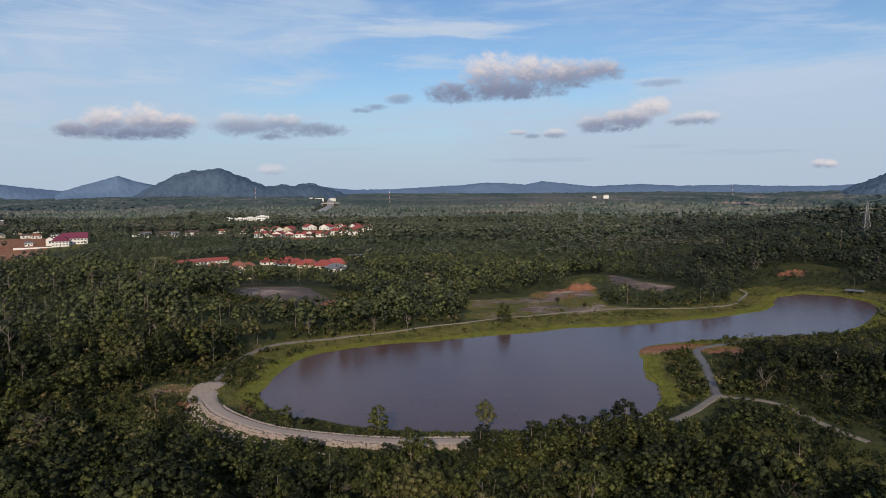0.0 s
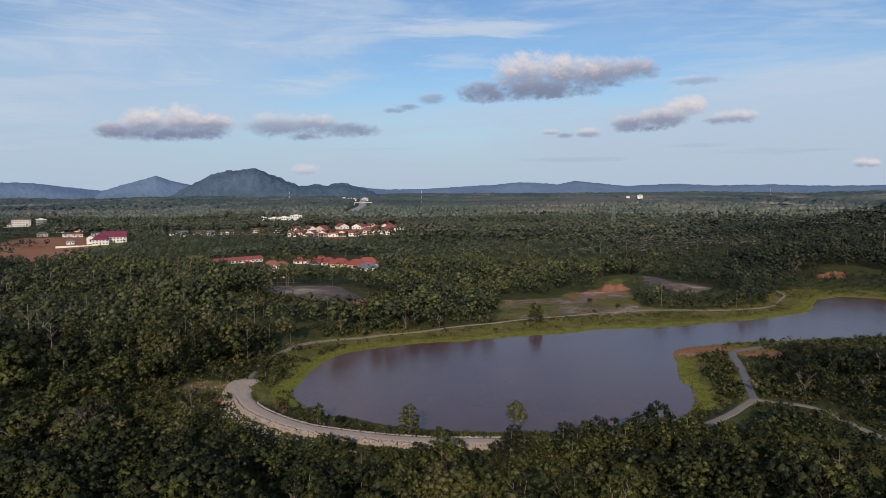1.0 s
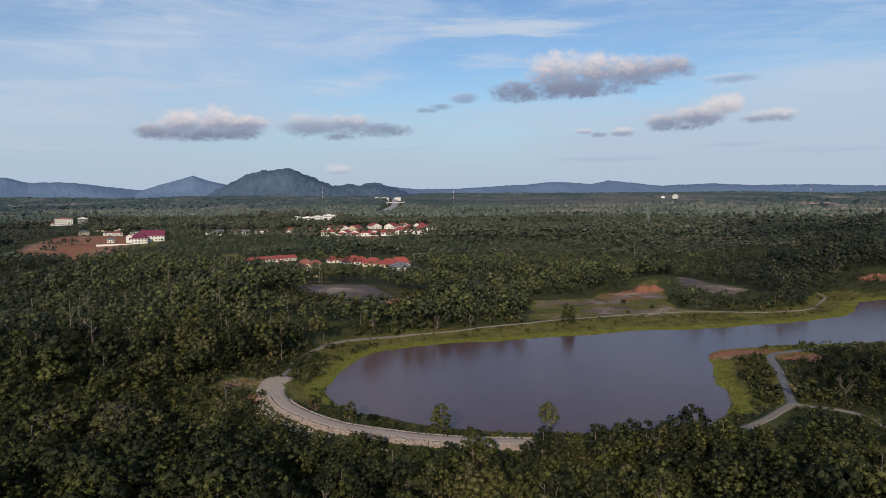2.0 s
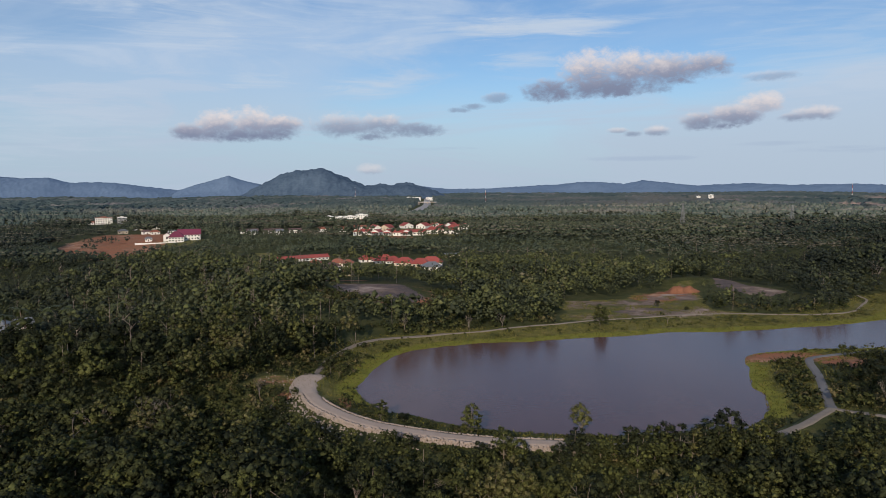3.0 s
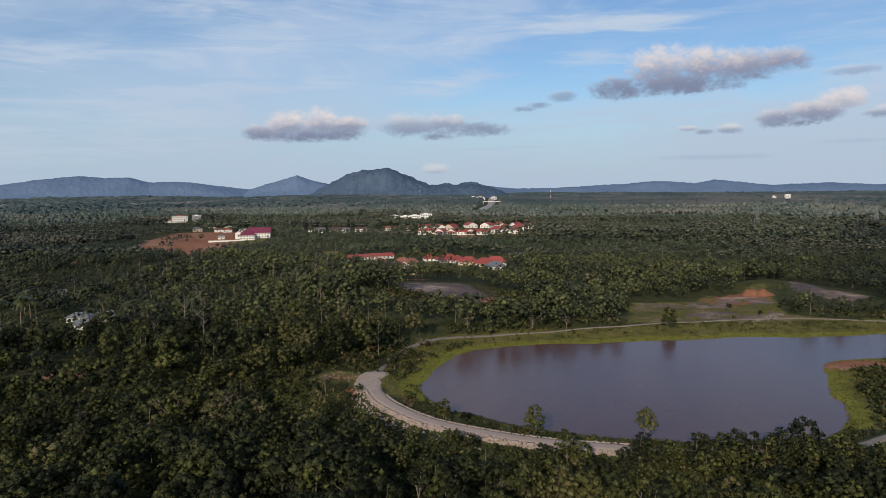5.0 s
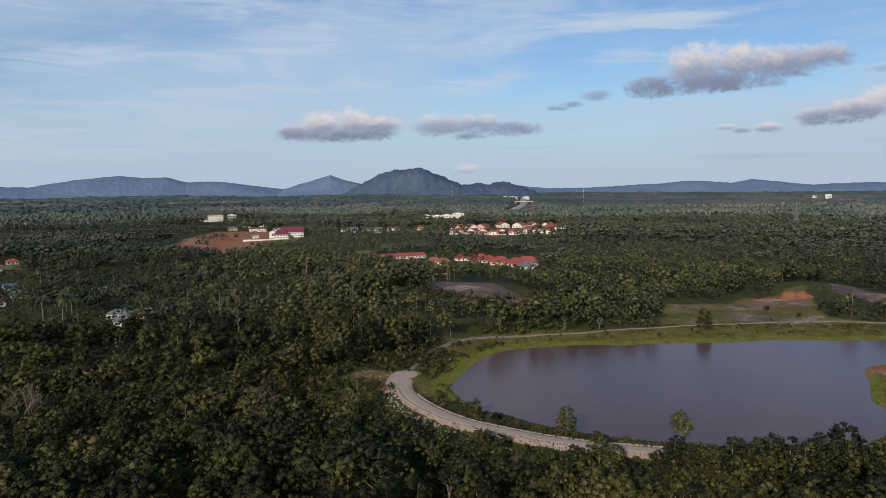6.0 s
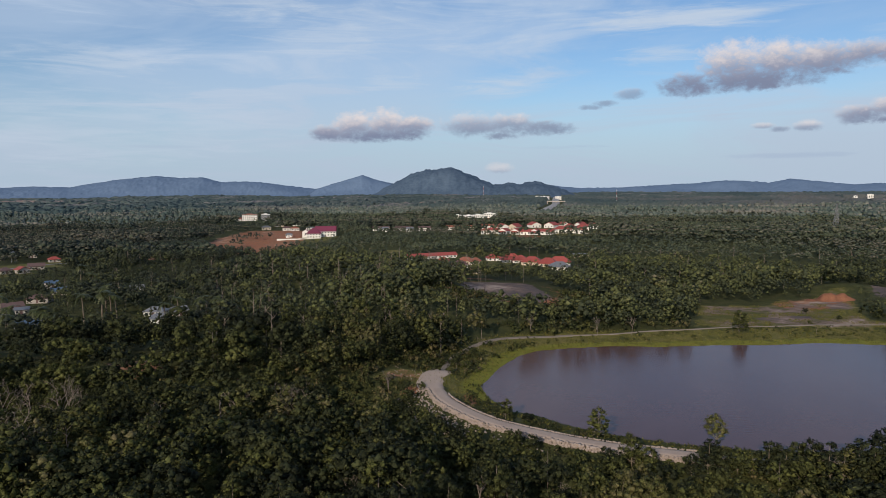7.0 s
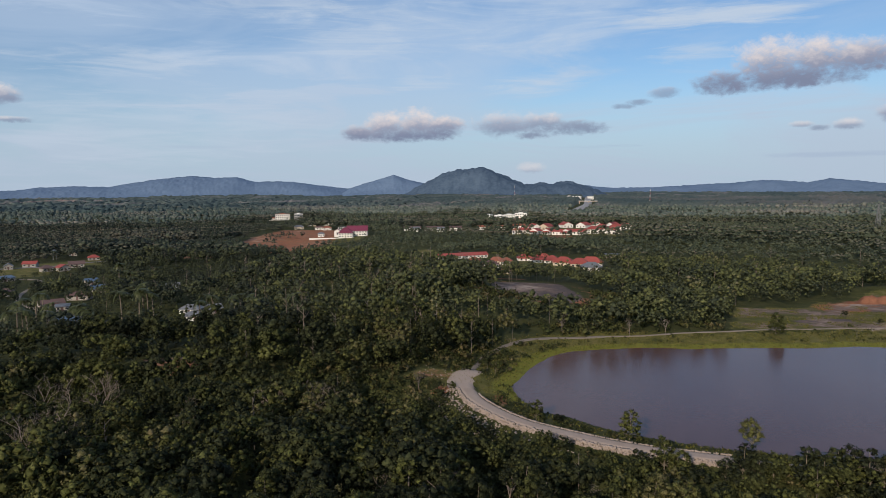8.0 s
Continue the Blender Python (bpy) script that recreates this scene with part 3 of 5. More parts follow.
road("fork_path", FORK_PATH, 3.4, ASPHALT, "worn grey asphalt path across the red-soil spit", ragged=0.15)
road("woodland_path", EAST_PATH, 2.4, TRACK, "grey gravel path into the woods", ragged=0.2)
road("junction_yard", [(-70.5, 202), (-73.5, 208), (-75.5, 216), (-75.0, 226)], 10.5, CONCRETE, "pale concrete yard where road and path meet", ragged=0.2, lift=0.26)
road("village_road", VILLAGE_ROAD, 5.0, ASPHALT, "pale worn road through the village", ragged=0.15, step=6)
road("village_road", LOWER_ROAD, 3.4, TRACK, "narrow dusty track between the village houses", ragged=0.3, step=6)
PLOTS = []
road("highway", [(-262, 1450), (-300, 1760), (-345, 2150), (-450, 2800), (-560, 3500), (-650, 4050)], 24, HIGHWAY, "straight grey highway far off through the woods", ragged=0.02, step=40, lift=1.0, level=10.0)


# ---------------------------------------------------------------- buildings
def facing(x, y):
    """The turn that lets a front at -y look along the line to the lake."""
    return math.degrees(math.atan2(-x, y))


def roof_mesh(style, w, d, h, up, over=0.7, thick=0.18):
    """A solid roof: 'side' has its ridge along x, 'front' along y, 'hip' slopes on all sides, 'shed' falls to the front."""
    bm = bmesh.new()
    x, y = w / 2 + over, d / 2 + over
    if style in ("front", "side"):      # two slabs that meet at the ridge
        for s in (-1, 1):
            rim = [(0, -y, h + up), (s * x, -y, h), (s * x, y, h), (0, y, h + up)] if style == "front" else [(-x, 0, h + up), (-x, s * y, h), (x, s * y, h), (x, 0, h + up)]
            top = [bm.verts.new(q) for q in rim]
            bot = [bm.verts.new((q[0], q[1], q[2] - thick)) for q in rim]
            bm.faces.new(top)
            bm.faces.new(bot[::-1])
            for k in range(4):
                bm.faces.new((top[k], bot[k], bot[(k + 1) % 4], top[(k + 1) % 4]))
        bmesh.ops.recalc_face_normals(bm, faces=bm.faces)
        return bm
    low = [bm.verts.new(p) for p in ((-x, -y, h - thick), (x, -y, h - thick), (x, y, h - thick), (-x, y, h - thick))]
    eave = [bm.verts.new(p) for p in ((-x, -y, h), (x, -y, h), (x, y, h), (-x, y, h))]
    if style == "shed":
        eave[2].co.z = eave[3].co.z = h + up
        bm.faces.new(eave)
    else:
        if x >= y:
            a, b = (-(x - y * 0.85), 0, h + up), (x - y * 0.85, 0, h + up)
        else:
            a, b = (0, -(y - x * 0.85), h + up), (0, y - x * 0.85, h + up)
        a, b = bm.verts.new(a), bm.verts.new(b)
        if x < y:
            for f in ((eave[0], eave[1], a), (eave[1], eave[2], b, a), (eave[2], eave[3], b), (eave[3], eave[0], a, b)):
                bm.faces.new(f)
        else:
            for f in ((eave[0], eave[1], b, a), (eave[1], eave[2], b), (eave[2], eave[3], a, b), (eave[3], eave[0], a)):
                bm.faces.new(f)
    bm.faces.new(low[::-1])
    for k in range(4):
        bm.faces.new((low[k], low[(k + 1) % 4], eave[(k + 1) % 4], eave[k]))
    return bm


def window(parent, x, y, z, w, h):
    f = part("window", boxed(-w / 2 - 0.1, w / 2 + 0.1, -0.06, 0.06, -0.1, h + 0.1), TRIM_WHITE, parent)
    f.location = (x, y - 0.05, z)
    part("pane", boxed(-w / 2, w / 2, -0.075, 0.0, 0, h), GLASS_DARK, f, "dark glass pane")
    return f


def house(x, y, w, d, h, style, roof, wall, label, up=None, turn=0.0, storeys=1, windows=3, porch=None, group="", name="house", category="house", front=None):
    """A house with walls, roof, door and windows, its front towards the lake."""
    z = float(height(x, y))
    root = empty(name, x, y, z, facing(x, y) + turn)
    up = up if up is not None else min(w, d) * 0.3
    body = boxed(-w / 2, w / 2, -d / 2, d / 2, -1.5, h)
    if style == "front":       # gable walls under the ridge
        k = up * (w / 2) / (w / 2 + 0.7) * 0.97
        for sy in (-d / 2, d / 2 - 0.2):
            vs = [body.verts.new(p) for p in ((-w / 2, sy, h), (w / 2, sy, h), (0, sy, h + k), (-w / 2, sy + 0.2, h), (w / 2, sy + 0.2, h), (0, sy + 0.2, h + k))]
            for f in ((0, 1, 2), (5, 4, 3), (0, 2, 5, 3), (2, 1, 4, 5)):
                body.faces.new([vs[i] for i in f])
    elif style == "side":
        k = up * (d / 2) / (d / 2 + 0.7) * 0.97
        for sx in (-w / 2, w / 2 - 0.2):
            vs = [body.verts.new(p) for p in ((sx, -d / 2, h), (sx, d / 2, h), (sx, 0, h + k), (sx + 0.2, -d / 2, h), (sx + 0.2, d / 2, h), (sx + 0.2, 0, h + k))]
            for f in ((0, 2, 1), (3, 4, 5), (0, 3, 5, 2), (2, 5, 4, 1)):
                body.faces.new([vs[i] for i in f])
    part("wall", body, wall, root)
    rm = roof_mesh(style, w, d, h + 0.05, up, over=0.7 if style != "front" else 0.55)
    part("roof", rm, roof, root)
    storey = h / storeys
    for s in range(storeys):
        for k in range(windows):
            if s == 0 and k == windows // 2 and windows > 1:
                continue
            window(root, -w / 2 + w * (k + 0.5) / windows, -d / 2, s * storey + storey * 0.36, min(1.5, w / windows * 0.55), storey * 0.42)
    if windows > 1:
        door = part("door", boxed(-0.55, 0.55, -0.08, 0.05, 0, 2.1), ROOF_DARK, root, "dark wooden front door")
        door.location = (-w / 2 + w * (windows // 2 + 0.5) / windows, -d / 2, 0.05)
    if porch:
        pm = roof_mesh("hip", w * 0.8, 4.5, h * 0.8, 1.1, 0.4)
        p = part("porch_roof", pm, porch, root)
        p.location = (w * 0.06, -d / 2 - 2.4, 0)
        for sx in (-0.34, 0.34):
            q = part("post", boxed(-0.16, 0.16, -0.16, 0.16, -1.5, h * 0.8), wall, root)
            q.location = (w * (0.06 + sx), -d / 2 - 4.2, 0)
    PLOTS.append((x, y, w, 14 + 0.035 * math.hypot(x, y) if front is None else front))
    return tagged(root, label, category, group)


ESTATE = "houses of the red-roofed estate"
for i, (x, y, w) in enumerate([(-193, 812, 12), (-179, 815, 12), (-164, 858, 13), (-141, 850, 13), (-130, 872, 11), (-108, 862, 11), (-89, 828, 10)]):
    house(x, y, w, 14, 3.4, "front", ROOF_RED, WALL_CREAM if i == 1 else WALL_WHITE, "cream-gabled bungalow with red tiled roof" if i == 1 else "white-gabled bungalow with red tiled roof", up=3.6, turn=-30 if i % 2 else 24, group=ESTATE)
for i, (x, y, w) in enumerate([(-193, 769, 9), (-179, 762, 10), (-165, 761, 10), (-154, 758, 9), (-143, 760, 11), (-131, 761, 11)]):
    if i in (1, 2, 4):
        house(x, y, w, 12, 3.4, "front", ROOF_RED, WALL_WHITE, "small white bungalow with red roof and porch", up=3.0, turn=-24, porch=ROOF_RED, group=ESTATE)
    else:
        house(x, y, w + 2, 11, 3.4, "side", ROOF_RED, WALL_WHITE, "white bungalow with long red tiled roof", up=2.6, turn=-6, group=ESTATE)
for x, y, w in [(-119, 776, 11), (-108, 779, 11), (-96, 774, 12), (-112, 800, 12), (-98, 802, 12)]:
    house(x, y, w + 1, 12, 4.4, "hip", ROOF_RED, WALL_WHITE, "white terrace house with red hipped roof", up=3.6, turn=4, storeys=2, group=ESTATE)
house(-201, 760, 9, 9, 4.2, "hip", ROOF_RUST, WALL_WHITE, "lone white house with red roof at the estate's edge", up=2.4)

VILLAGE = "houses beside the dirt lot"
for x, y, w, up, roof, wall, label in [(-137, 545, 9, 2.6, ROOF_RED, WALL_WHITE, "white house with bright red hipped roof"), (-119, 528, 13, 3.4, ROOF_RED, WALL_WHITE, "wide house with tall bright red hipped roof"),
                                       (-110, 522, 9, 2.6, ROOF_RED, WALL_WHITE, "white house with bright red hipped roof"), (-98, 505, 12, 2.8, ROOF_RED, WALL_CREAM, "cream-walled house with bright red hipped roof"),
                                       (-86, 502, 11, 2.8, ROOF_RED, WALL_CREAM, "cream-walled house with bright red hipped roof"), (-80, 518, 14, 3.2, ROOF_RED, WALL_WHITE, "long house with bright red hipped roof"),
                                       (-75, 487, 12, 2.4, ROOF_GREY, WALL_WHITE, "white house with pale grey hipped roof")]:
    house(x, y, w + 2, 11, 2.5, "hip", roof, wall, label, up=up + 0.9, turn=random.uniform(-15, 15), group=VILLAGE, front=9)
house(-73, 590, 12, 8, 3.4, "shed", ROOF_GREY, WALL_CREAM, "flat grey-roofed shed at the wood's edge", up=0.5, turn=10)
house(-200, 543, 24, 9, 2.6, "side", ROOF_RED, WALL_WHITE, "long low schoolhouse with dull red roof", up=2.2, turn=28, windows=7)
house(-186, 560, 24, 9, 2.6, "side", ROOF_RED, WALL_WHITE, "long low schoolhouse with dull red roof", up=2.2, turn=22, windows=7)
for x, y, w, roof, wall, label in [(-164, 497, 8, ROOF_RUST, WALL_CREAM, "small cream house with rusty brown roof"), (-147, 499, 10, ROOF_RUST, WALL_CREAM, "cream house with orange-brown hipped roof"),
                                   (-138, 494, 8, ROOF_RUST, WALL_WHITE, "small house with rusty brown roof"), (-145, 478, 9, ROOF_DARK, WALL_WHITE, "small house with dark brown roof"),
                                   (-146, 458, 7, ROOF_DARK, WALL_WHITE, "low shack with dark roof beside the dirt lot"), (-129, 458, 7, ROOF_RUST, WALL_CREAM, "low shack with rusty roof beside the dirt lot")]:
    house(x, y, w + 1, 8.5, 2.5, "hip", roof, wall, label, up=2.6, turn=random.uniform(-20, 20), group=VILLAGE, front=12)
house(-160, 470, 12, 7, 3.2, "side", ROOF_GREEN, WALL_CREAM, "low house with faded green sheet roof", up=1.6, turn=8)


def block(x, y, w, d, storeys, wall, label, cols=6, turn=0.0, name="apartment_block", category="building", roof=None, high=3.2):
    """A flat-roofed block: storeys with rows of windows, parapet and sun ledges."""
    z = float(height(x, y))
    root = empty(name, x, y, z, facing(x, y) + turn)
    h = storeys * high
    part("wall", boxed(-w / 2, w / 2, -d / 2, d / 2, -2, h), wall, root)
    part("roof", box(boxed(-w / 2 - 0.3, w / 2 + 0.3, -d / 2 - 0.3, d / 2 + 0.3, h + 0.003, h + 0.5), -w / 5, w / 6, -d / 4, d / 4, h + 0.5, h + 1.8), roof or TRIM_WHITE, root)
    for s in range(storeys):
        part("ledge", boxed(-w / 2, w / 2, -d / 2 - 0.5, -d / 2 - 0.003, s * high + high * 0.88, s * high + high * 0.95), TRIM_WHITE, root)
        for k in range(cols):
            window(root, -w / 2 + w * (k + 0.5) / cols, -d / 2, s * high + high * 0.3, w / cols * 0.55, high * 0.42)
    PLOTS.append((x, y, w, 14 + 0.035 * math.hypot(x, y) if storeys < 3 else 110))
    return tagged(root, label, category)


for x, y, w, s in [(-318, 1038, 12, 2), (-300, 1036, 16, 2), (-287, 1046, 17, 2), (-275, 1068, 18, 2)]:
    block(x, y, w, 10, s, WALL_WHITE, "bright white flat-roofed school block", 5, name="school_block")
for x, y in [(-272, 1008), (-250, 1016)]:
    house(x, y, 26, 11, 3.8, "side", ROOF_RUST, WALL_WHITE, "long hall with rusty red sheet roof", up=2.8, turn=-6, windows=7, name="long_hall", category="hall")

# the purple-roofed hall with its boundary wall
house(-371, 677, 15, 14, 5.0, "hip", ROOF_PURPLE, WALL_WHITE, "white two-storey hall with purple hipped roof", up=5.6, turn=-4, storeys=2, windows=5, name="purple_hall", category="hall")
house(-364, 691, 22, 13, 5.6, "side", ROOF_PURPLE, WALL_WHITE, "white hall wing with long purple roof", up=5.4, turn=-4, storeys=2, windows=7, name="purple_hall", category="hall")
house(-384, 682, 7, 9, 6.0, "front", ROOF_PURPLE, WALL_WHITE, "white gabled porch building of the hall", up=2.6, turn=-4, windows=1, name="purple_hall", category="hall")
yard_wall = empty("boundary_wall", -382, 665, float(height(-382, 665)), 22)
part("panel", boxed(-24, 24, -0.12, 0.12, -2.0, 0.9), WALL_WHITE, yard_wall)
for k in range(9):
    part("pier", boxed(-0.25, 0.25, -0.25, 0.25, -2, 1.15), WALL_WHITE, yard_wall).location = (-24 + 6 * k, 0, 0)
tagged(yard_wall, "long white boundary wall before the hall", "wall")
house(-405, 682, 7, 6, 3.0, "hip", ROOF_GREY, WALL_WHITE, "white house with grey roof beside the hall", up=1.8)
block(-640, 960, 23, 12, 3, WALL_WHITE, "white three-storey block with red window bands", 7, roof=ROOF_RUST)
block(-612, 962, 13, 10, 3, ROOF_GREY, "grey unfinished concrete frame building", 5)
house(-660, 945, 24, 9, 3.4, "side", ROOF_RUST, WALL_WHITE, "low long house with rusty red roof", up=2.0, windows=5)
house(-536, 871, 7, 8, 6.0, "front", ROOF_GREY, WALL_WHITE, "tall white gabled house", up=2.6, windows=1)
house(-526, 873, 8, 8, 5.0, "hip", ROOF_RUST, WALL_CREAM, "orange-walled house with rusty roof", up=1.8)
house(-515, 890, 16, 9, 4.6, "side", ROOF_GREY, WALL_WHITE, "grey-roofed workshop shed with pale walls", up=2.0, windows=4)
house(-518, 815, 12, 8, 3.6, "hip", ROOF_GREY, WALL_CREAM, "cream house with pale roof beside red field", up=2.2)
for x, y, w, roof, label in [(-470, 788, 11, ROOF_DARK, "house with dark brown roof"), (-452, 776, 10, ROOF_RUST, "house with rusty brown roof"), (-438, 790, 9, ROOF_GREY, "house with grey sheet roof")]:
    house(x, y, w, 8, 3.4, "hip", roof, WALL_WHITE, label, up=2.0, turn=random.uniform(-20, 20), group="houses behind the red field")
# low rows of houses between the hall and the estate
ROWS = "row houses behind the hall"
for x, y, w, roof in [(-345, 800, 20, ROOF_DARK), (-318, 806, 22, ROOF_DARK), (-292, 812, 14, ROOF_DARK), (-258, 822, 16, ROOF_RUST), (-238, 812, 20, ROOF_RUST), (-216, 830, 14, ROOF_RUST), (-330, 775, 9, ROOF_GREY), (-300, 782, 8, ROOF_GREY)]:
    house(x, y, w, 9, 3.6, "side", roof, WALL_WHITE, "low white row house with " + ("dark brown roof" if roof is ROOF_DARK else "rusty orange roof" if roof is ROOF_RUST else "pale grey roof"), up=2.2, turn=random.uniform(-8, 8), windows=5, group=ROWS)
house(-809, 1096, 26, 9, 3.6, "side", ROOF_GREY, WALL_WHITE, "long pale house far in the woods", up=2.0, windows=5)
house(-640, 1790, 14, 12, 6.0, "hip", ROOF_GREY, WALL_WHITE, "white house alone in the far woods", up=2.0)
block(632, 2710, 20, 14, 4, WALL_WHITE, "white block far off above the forest", 4, high=4.5)
block(585, 2700, 14, 10, 3, WALL_WHITE, "low white block far off above the forest", 3, high=4.5)
for x, y, w in [(-520, 2950, 40), (-470, 3000, 26), (-565, 3020, 18)]:
    block(x, y, w, 20, 3, WALL_WHITE, "white factory shed far off by the highway", 6, name="factory_shed", high=4.5)

# village among palms
KAMPUNG = "village houses among the palms"
for x, y, w, d, style, roof, wall, label in [
        (-476, 361, 7, 7, "front", ROOF_GREY, WALL_WHITE, "small white gabled house"), (-471, 375, 11, 8, "side", ROOF_RED, WALL_WHITE, "white house with red roof"),
        (-539, 472, 8, 7, "front", ROOF_GREY, WALL_CREAM, "small pale-roofed house in the trees"), (-472, 433, 10, 8, "hip", ROOF_RED, WALL_CREAM, "house with bright red roof"),
        (-437, 360, 9, 8, "hip", ROOF_RUST, WALL_CREAM, "cream house with rusty red roof"), (-428, 366, 9, 8, "front", ROOF_RED, WALL_CREAM, "cream gabled house with red roof"),
        (-433, 382, 12, 8, "side", ROOF_RUST, WALL_CREAM, "long cream house with rusty roof"), (-430, 322, 14, 9, "shed", ROOF_BLUE, WALL_WHITE, "shop shed with blue sheet roof"),
        (-383, 287, 11, 8, "hip", ROOF_RUST, WALL_CREAM, "house with rusty brown roof among trees"), (-364, 331, 8, 7, "side", ROOF_BLUE, WALL_WHITE, "house with faded blue roof"),
        (-341, 315, 9, 7, "side", ROOF_BLUE, WALL_WHITE, "house with faded blue roof"), (-332, 294, 14, 9, "hip", ROOF_RUST, WALL_CREAM, "wide house with dark red roof"),
        (-326, 270, 14, 8, "side", ROOF_DARK, WALL_CREAM, "long old house with brown roof"), (-313, 266, 7, 6, "shed", ROOF_GREY, WALL_WHITE, "white lean-to with pale roof"),
        (-276, 236, 11, 7, "side", ROOF_BLUE, WALL_WHITE, "low house with blue sheet roof under palms"), (-300, 332, 8, 6, "side", ROOF_GREY, WALL_WHITE, "small white house with grey roof"),
        (-241, 279, 12, 8, "hip", ROOF_GREY, WALL_WHITE, "white house with grey hipped roof"), (-228, 266, 10, 8, "hip", ROOF_GREY, WALL_WHITE, "white house with grey hipped roof"),
        (-230, 282, 8, 6, "side", ROOF_GREY, WALL_WHITE, "grey-roofed shed behind the white houses"), (-209, 260, 6, 6, "hip", ROOF_RED, WALL_WHITE, "small hut with bright red roof")]:
    house(x, y, w * 0.82, d * 0.85, 2.5, style, ROOF_DARK if roof is ROOF_RUST else roof, WALL_DULL if x < -250 else wall, label, up=2.0 if style != "shed" else 0.7, turn=random.uniform(-25, 25), group=KAMPUNG, front=28 if x > -250 else 9)
tank = empty("water_tank", -513, 431, float(height(-513, 431)), 40)
for sx, sy in ((-1, -1), (1, -1), (1, 1), (-1, 1)):
    part("leg", boxed(sx * 1.2 - 0.15, sx * 1.2 + 0.15, sy * 1.2 - 0.15, sy * 1.2 + 0.15, -1, 6), STEEL, tank)
part("cistern", boxed(-1.4, 1.4, -1.4, 1.4, 6, 8.2), WALL_WHITE, tank)
part("lid", roof_mesh("hip", 2.8, 2.8, 8.4, 0.6, 0.3), ROOF_GREY, tank)
tagged(tank, "white water tank on four steel legs", "water tank")
PLOTS.append((-513, 431, 6, 20))

# the shelter at the lake's far end
jetty = empty("shelter", 240, 404, float(height(240, 404)), -35)
part("roof", roof_mesh("shed", 9, 4, 1.9, 0.3, 0.4), ROOF_GREY, jetty)
for sx in (-4.2, 0, 4.2):
    for sy in (-1.7, 1.7):
        part("post", boxed(sx - 0.1, sx + 0.1, sy - 0.1, sy + 0.1, -1, 1.8), BARK, jetty)
tagged(jetty, "low open shelter with pale sheet roof by the water", "shelter")
PLOTS.append((240, 404, 10, 10))


def pylon(x, y, tall, label):
    """A lattice pylon: legs, bracing and three pairs of arms."""
    root = empty("pylon", x, y, float(height(x, y)), facing(x, y) + 25)
    half = lambda z: 2.6 * (1 - z / tall) ** 1.1 + 0.45
    levels = [tall * k for k in (0, 0.16, 0.3, 0.43, 0.54, 0.64, 0.73, 0.82, 0.91, 1.0)]
    for sx, sy in ((-1, -1), (1, -1), (1, 1), (-1, 1)):
        bm = bmesh.new()
        for a, b in zip(levels, levels[1:]):
            bar(bm, (sx * half(a), sy * half(a), a - (0.8 if a == 0 else 0)), (sx * half(b), sy * half(b), b), 0.22)
        part("leg", bm, STEEL, root)
    bm = bmesh.new()
    for a, b in zip(levels, levels[1:]):
        for (ax, ay), (bx, by) in (((-1, -1), (1, -1)), ((1, -1), (1, 1)), ((1, 1), (-1, 1)), ((-1, 1), (-1, -1))):
            bar(bm, (ax * half(a), ay * half(a), a), (bx * half(b), by * half(b), b), 0.09)
            bar(bm, (bx * half(a), by * half(a), a), (ax * half(b), ay * half(b), b), 0.09)
            bar(bm, (ax * half(b), ay * half(b), b), (bx * half(b), by * half(b), b), 0.09)
    part("bracing", bm, STEEL, root)
    for k, reach in ((0.70, 4.6), (0.83, 4.0), (0.96, 3.4)):
        bm = bmesh.new()
        for s in (-1, 1):
            for yy in (-0.5, 0.5):
                bar(bm, (0, yy, tall * k), (s * reach, 0, tall * k), 0.13)
            bar(bm, (0, 0, tall * k + 1.6), (s * reach, 0, tall * k), 0.1)
            bar(bm, (s * reach, 0, tall * k), (s * reach, 0, tall * k - 1.5), 0.12)
        part("cross_arm", bm, STEEL, root)
    PLOTS.append((x, y, 6, 6))
    return tagged(root, label, "pylon", "pylons of the power line")


pylon(164, 835, 35, "grey steel lattice pylon standing above the forest")
pylon(337, 556, 27, "grey steel lattice pylon on the wooded hill")
pylon(282, 832, 33, "grey steel lattice pylon standing above the forest")


def mast(x, y, tall, label):
    root = empty("radio_mast", x, y, float(height(x, y)), 0)
    for k in range(6):
        bm = bmesh.new()
        for a in range(3):
            c, s = math.cos(a * 2.094), math.sin(a * 2.094)
            bar(bm, (c * (1.9 - 0.25 * k), s * (1.9 - 0.25 * k), tall * k / 6), (c * (1.65 - 0.25 * k), s * (1.65 - 0.25 * k), tall * (k + 1) / 6), 0.2)
            c2, s2 = math.cos((a + 1) * 2.094), math.sin((a + 1) * 2.094)
            bar(bm, (c * (1.9 - 0.25 * k), s * (1.9 - 0.25 * k), tall * k / 6), (c2 * (1.65 - 0.25 * k), s2 * (1.65 - 0.25 * k), tall * (k + 1) / 6), 0.12)
        part("section", bm, WALL_WHITE if k % 2 else ROOF_RED, root)
    PLOTS.append((x, y, 8, 8))
    return tagged(root, label, "mast")


mast(-151, 1995, 44, "red and white radio mast far off in the forest")
mast(1195, 2890, 62, "red and white radio mast far off on the plain")
mast(-880, 3300, 60, "red and white radio mast before the hill")
bridge = empty("overpass", -335, 2200, float(height(-335, 2200)) + 9, 4)
part("deck", boxed(-45, 70, -5, 5, -1.2, 0), CONCRETE, bridge)
for yy in (-5, 4.7):
    part("parapet", boxed(-45, 70, yy, yy + 0.3, 0, 0.9), TRIM_WHITE, bridge)
for k in range(5):
    part("pillar", boxed(-44 + 27 * k, -42 + 27 * k, -3, 3, -12, -1.2), CONCRETE, bridge)
tagged(bridge, "pale concrete road bridge over the far highway", "bridge")


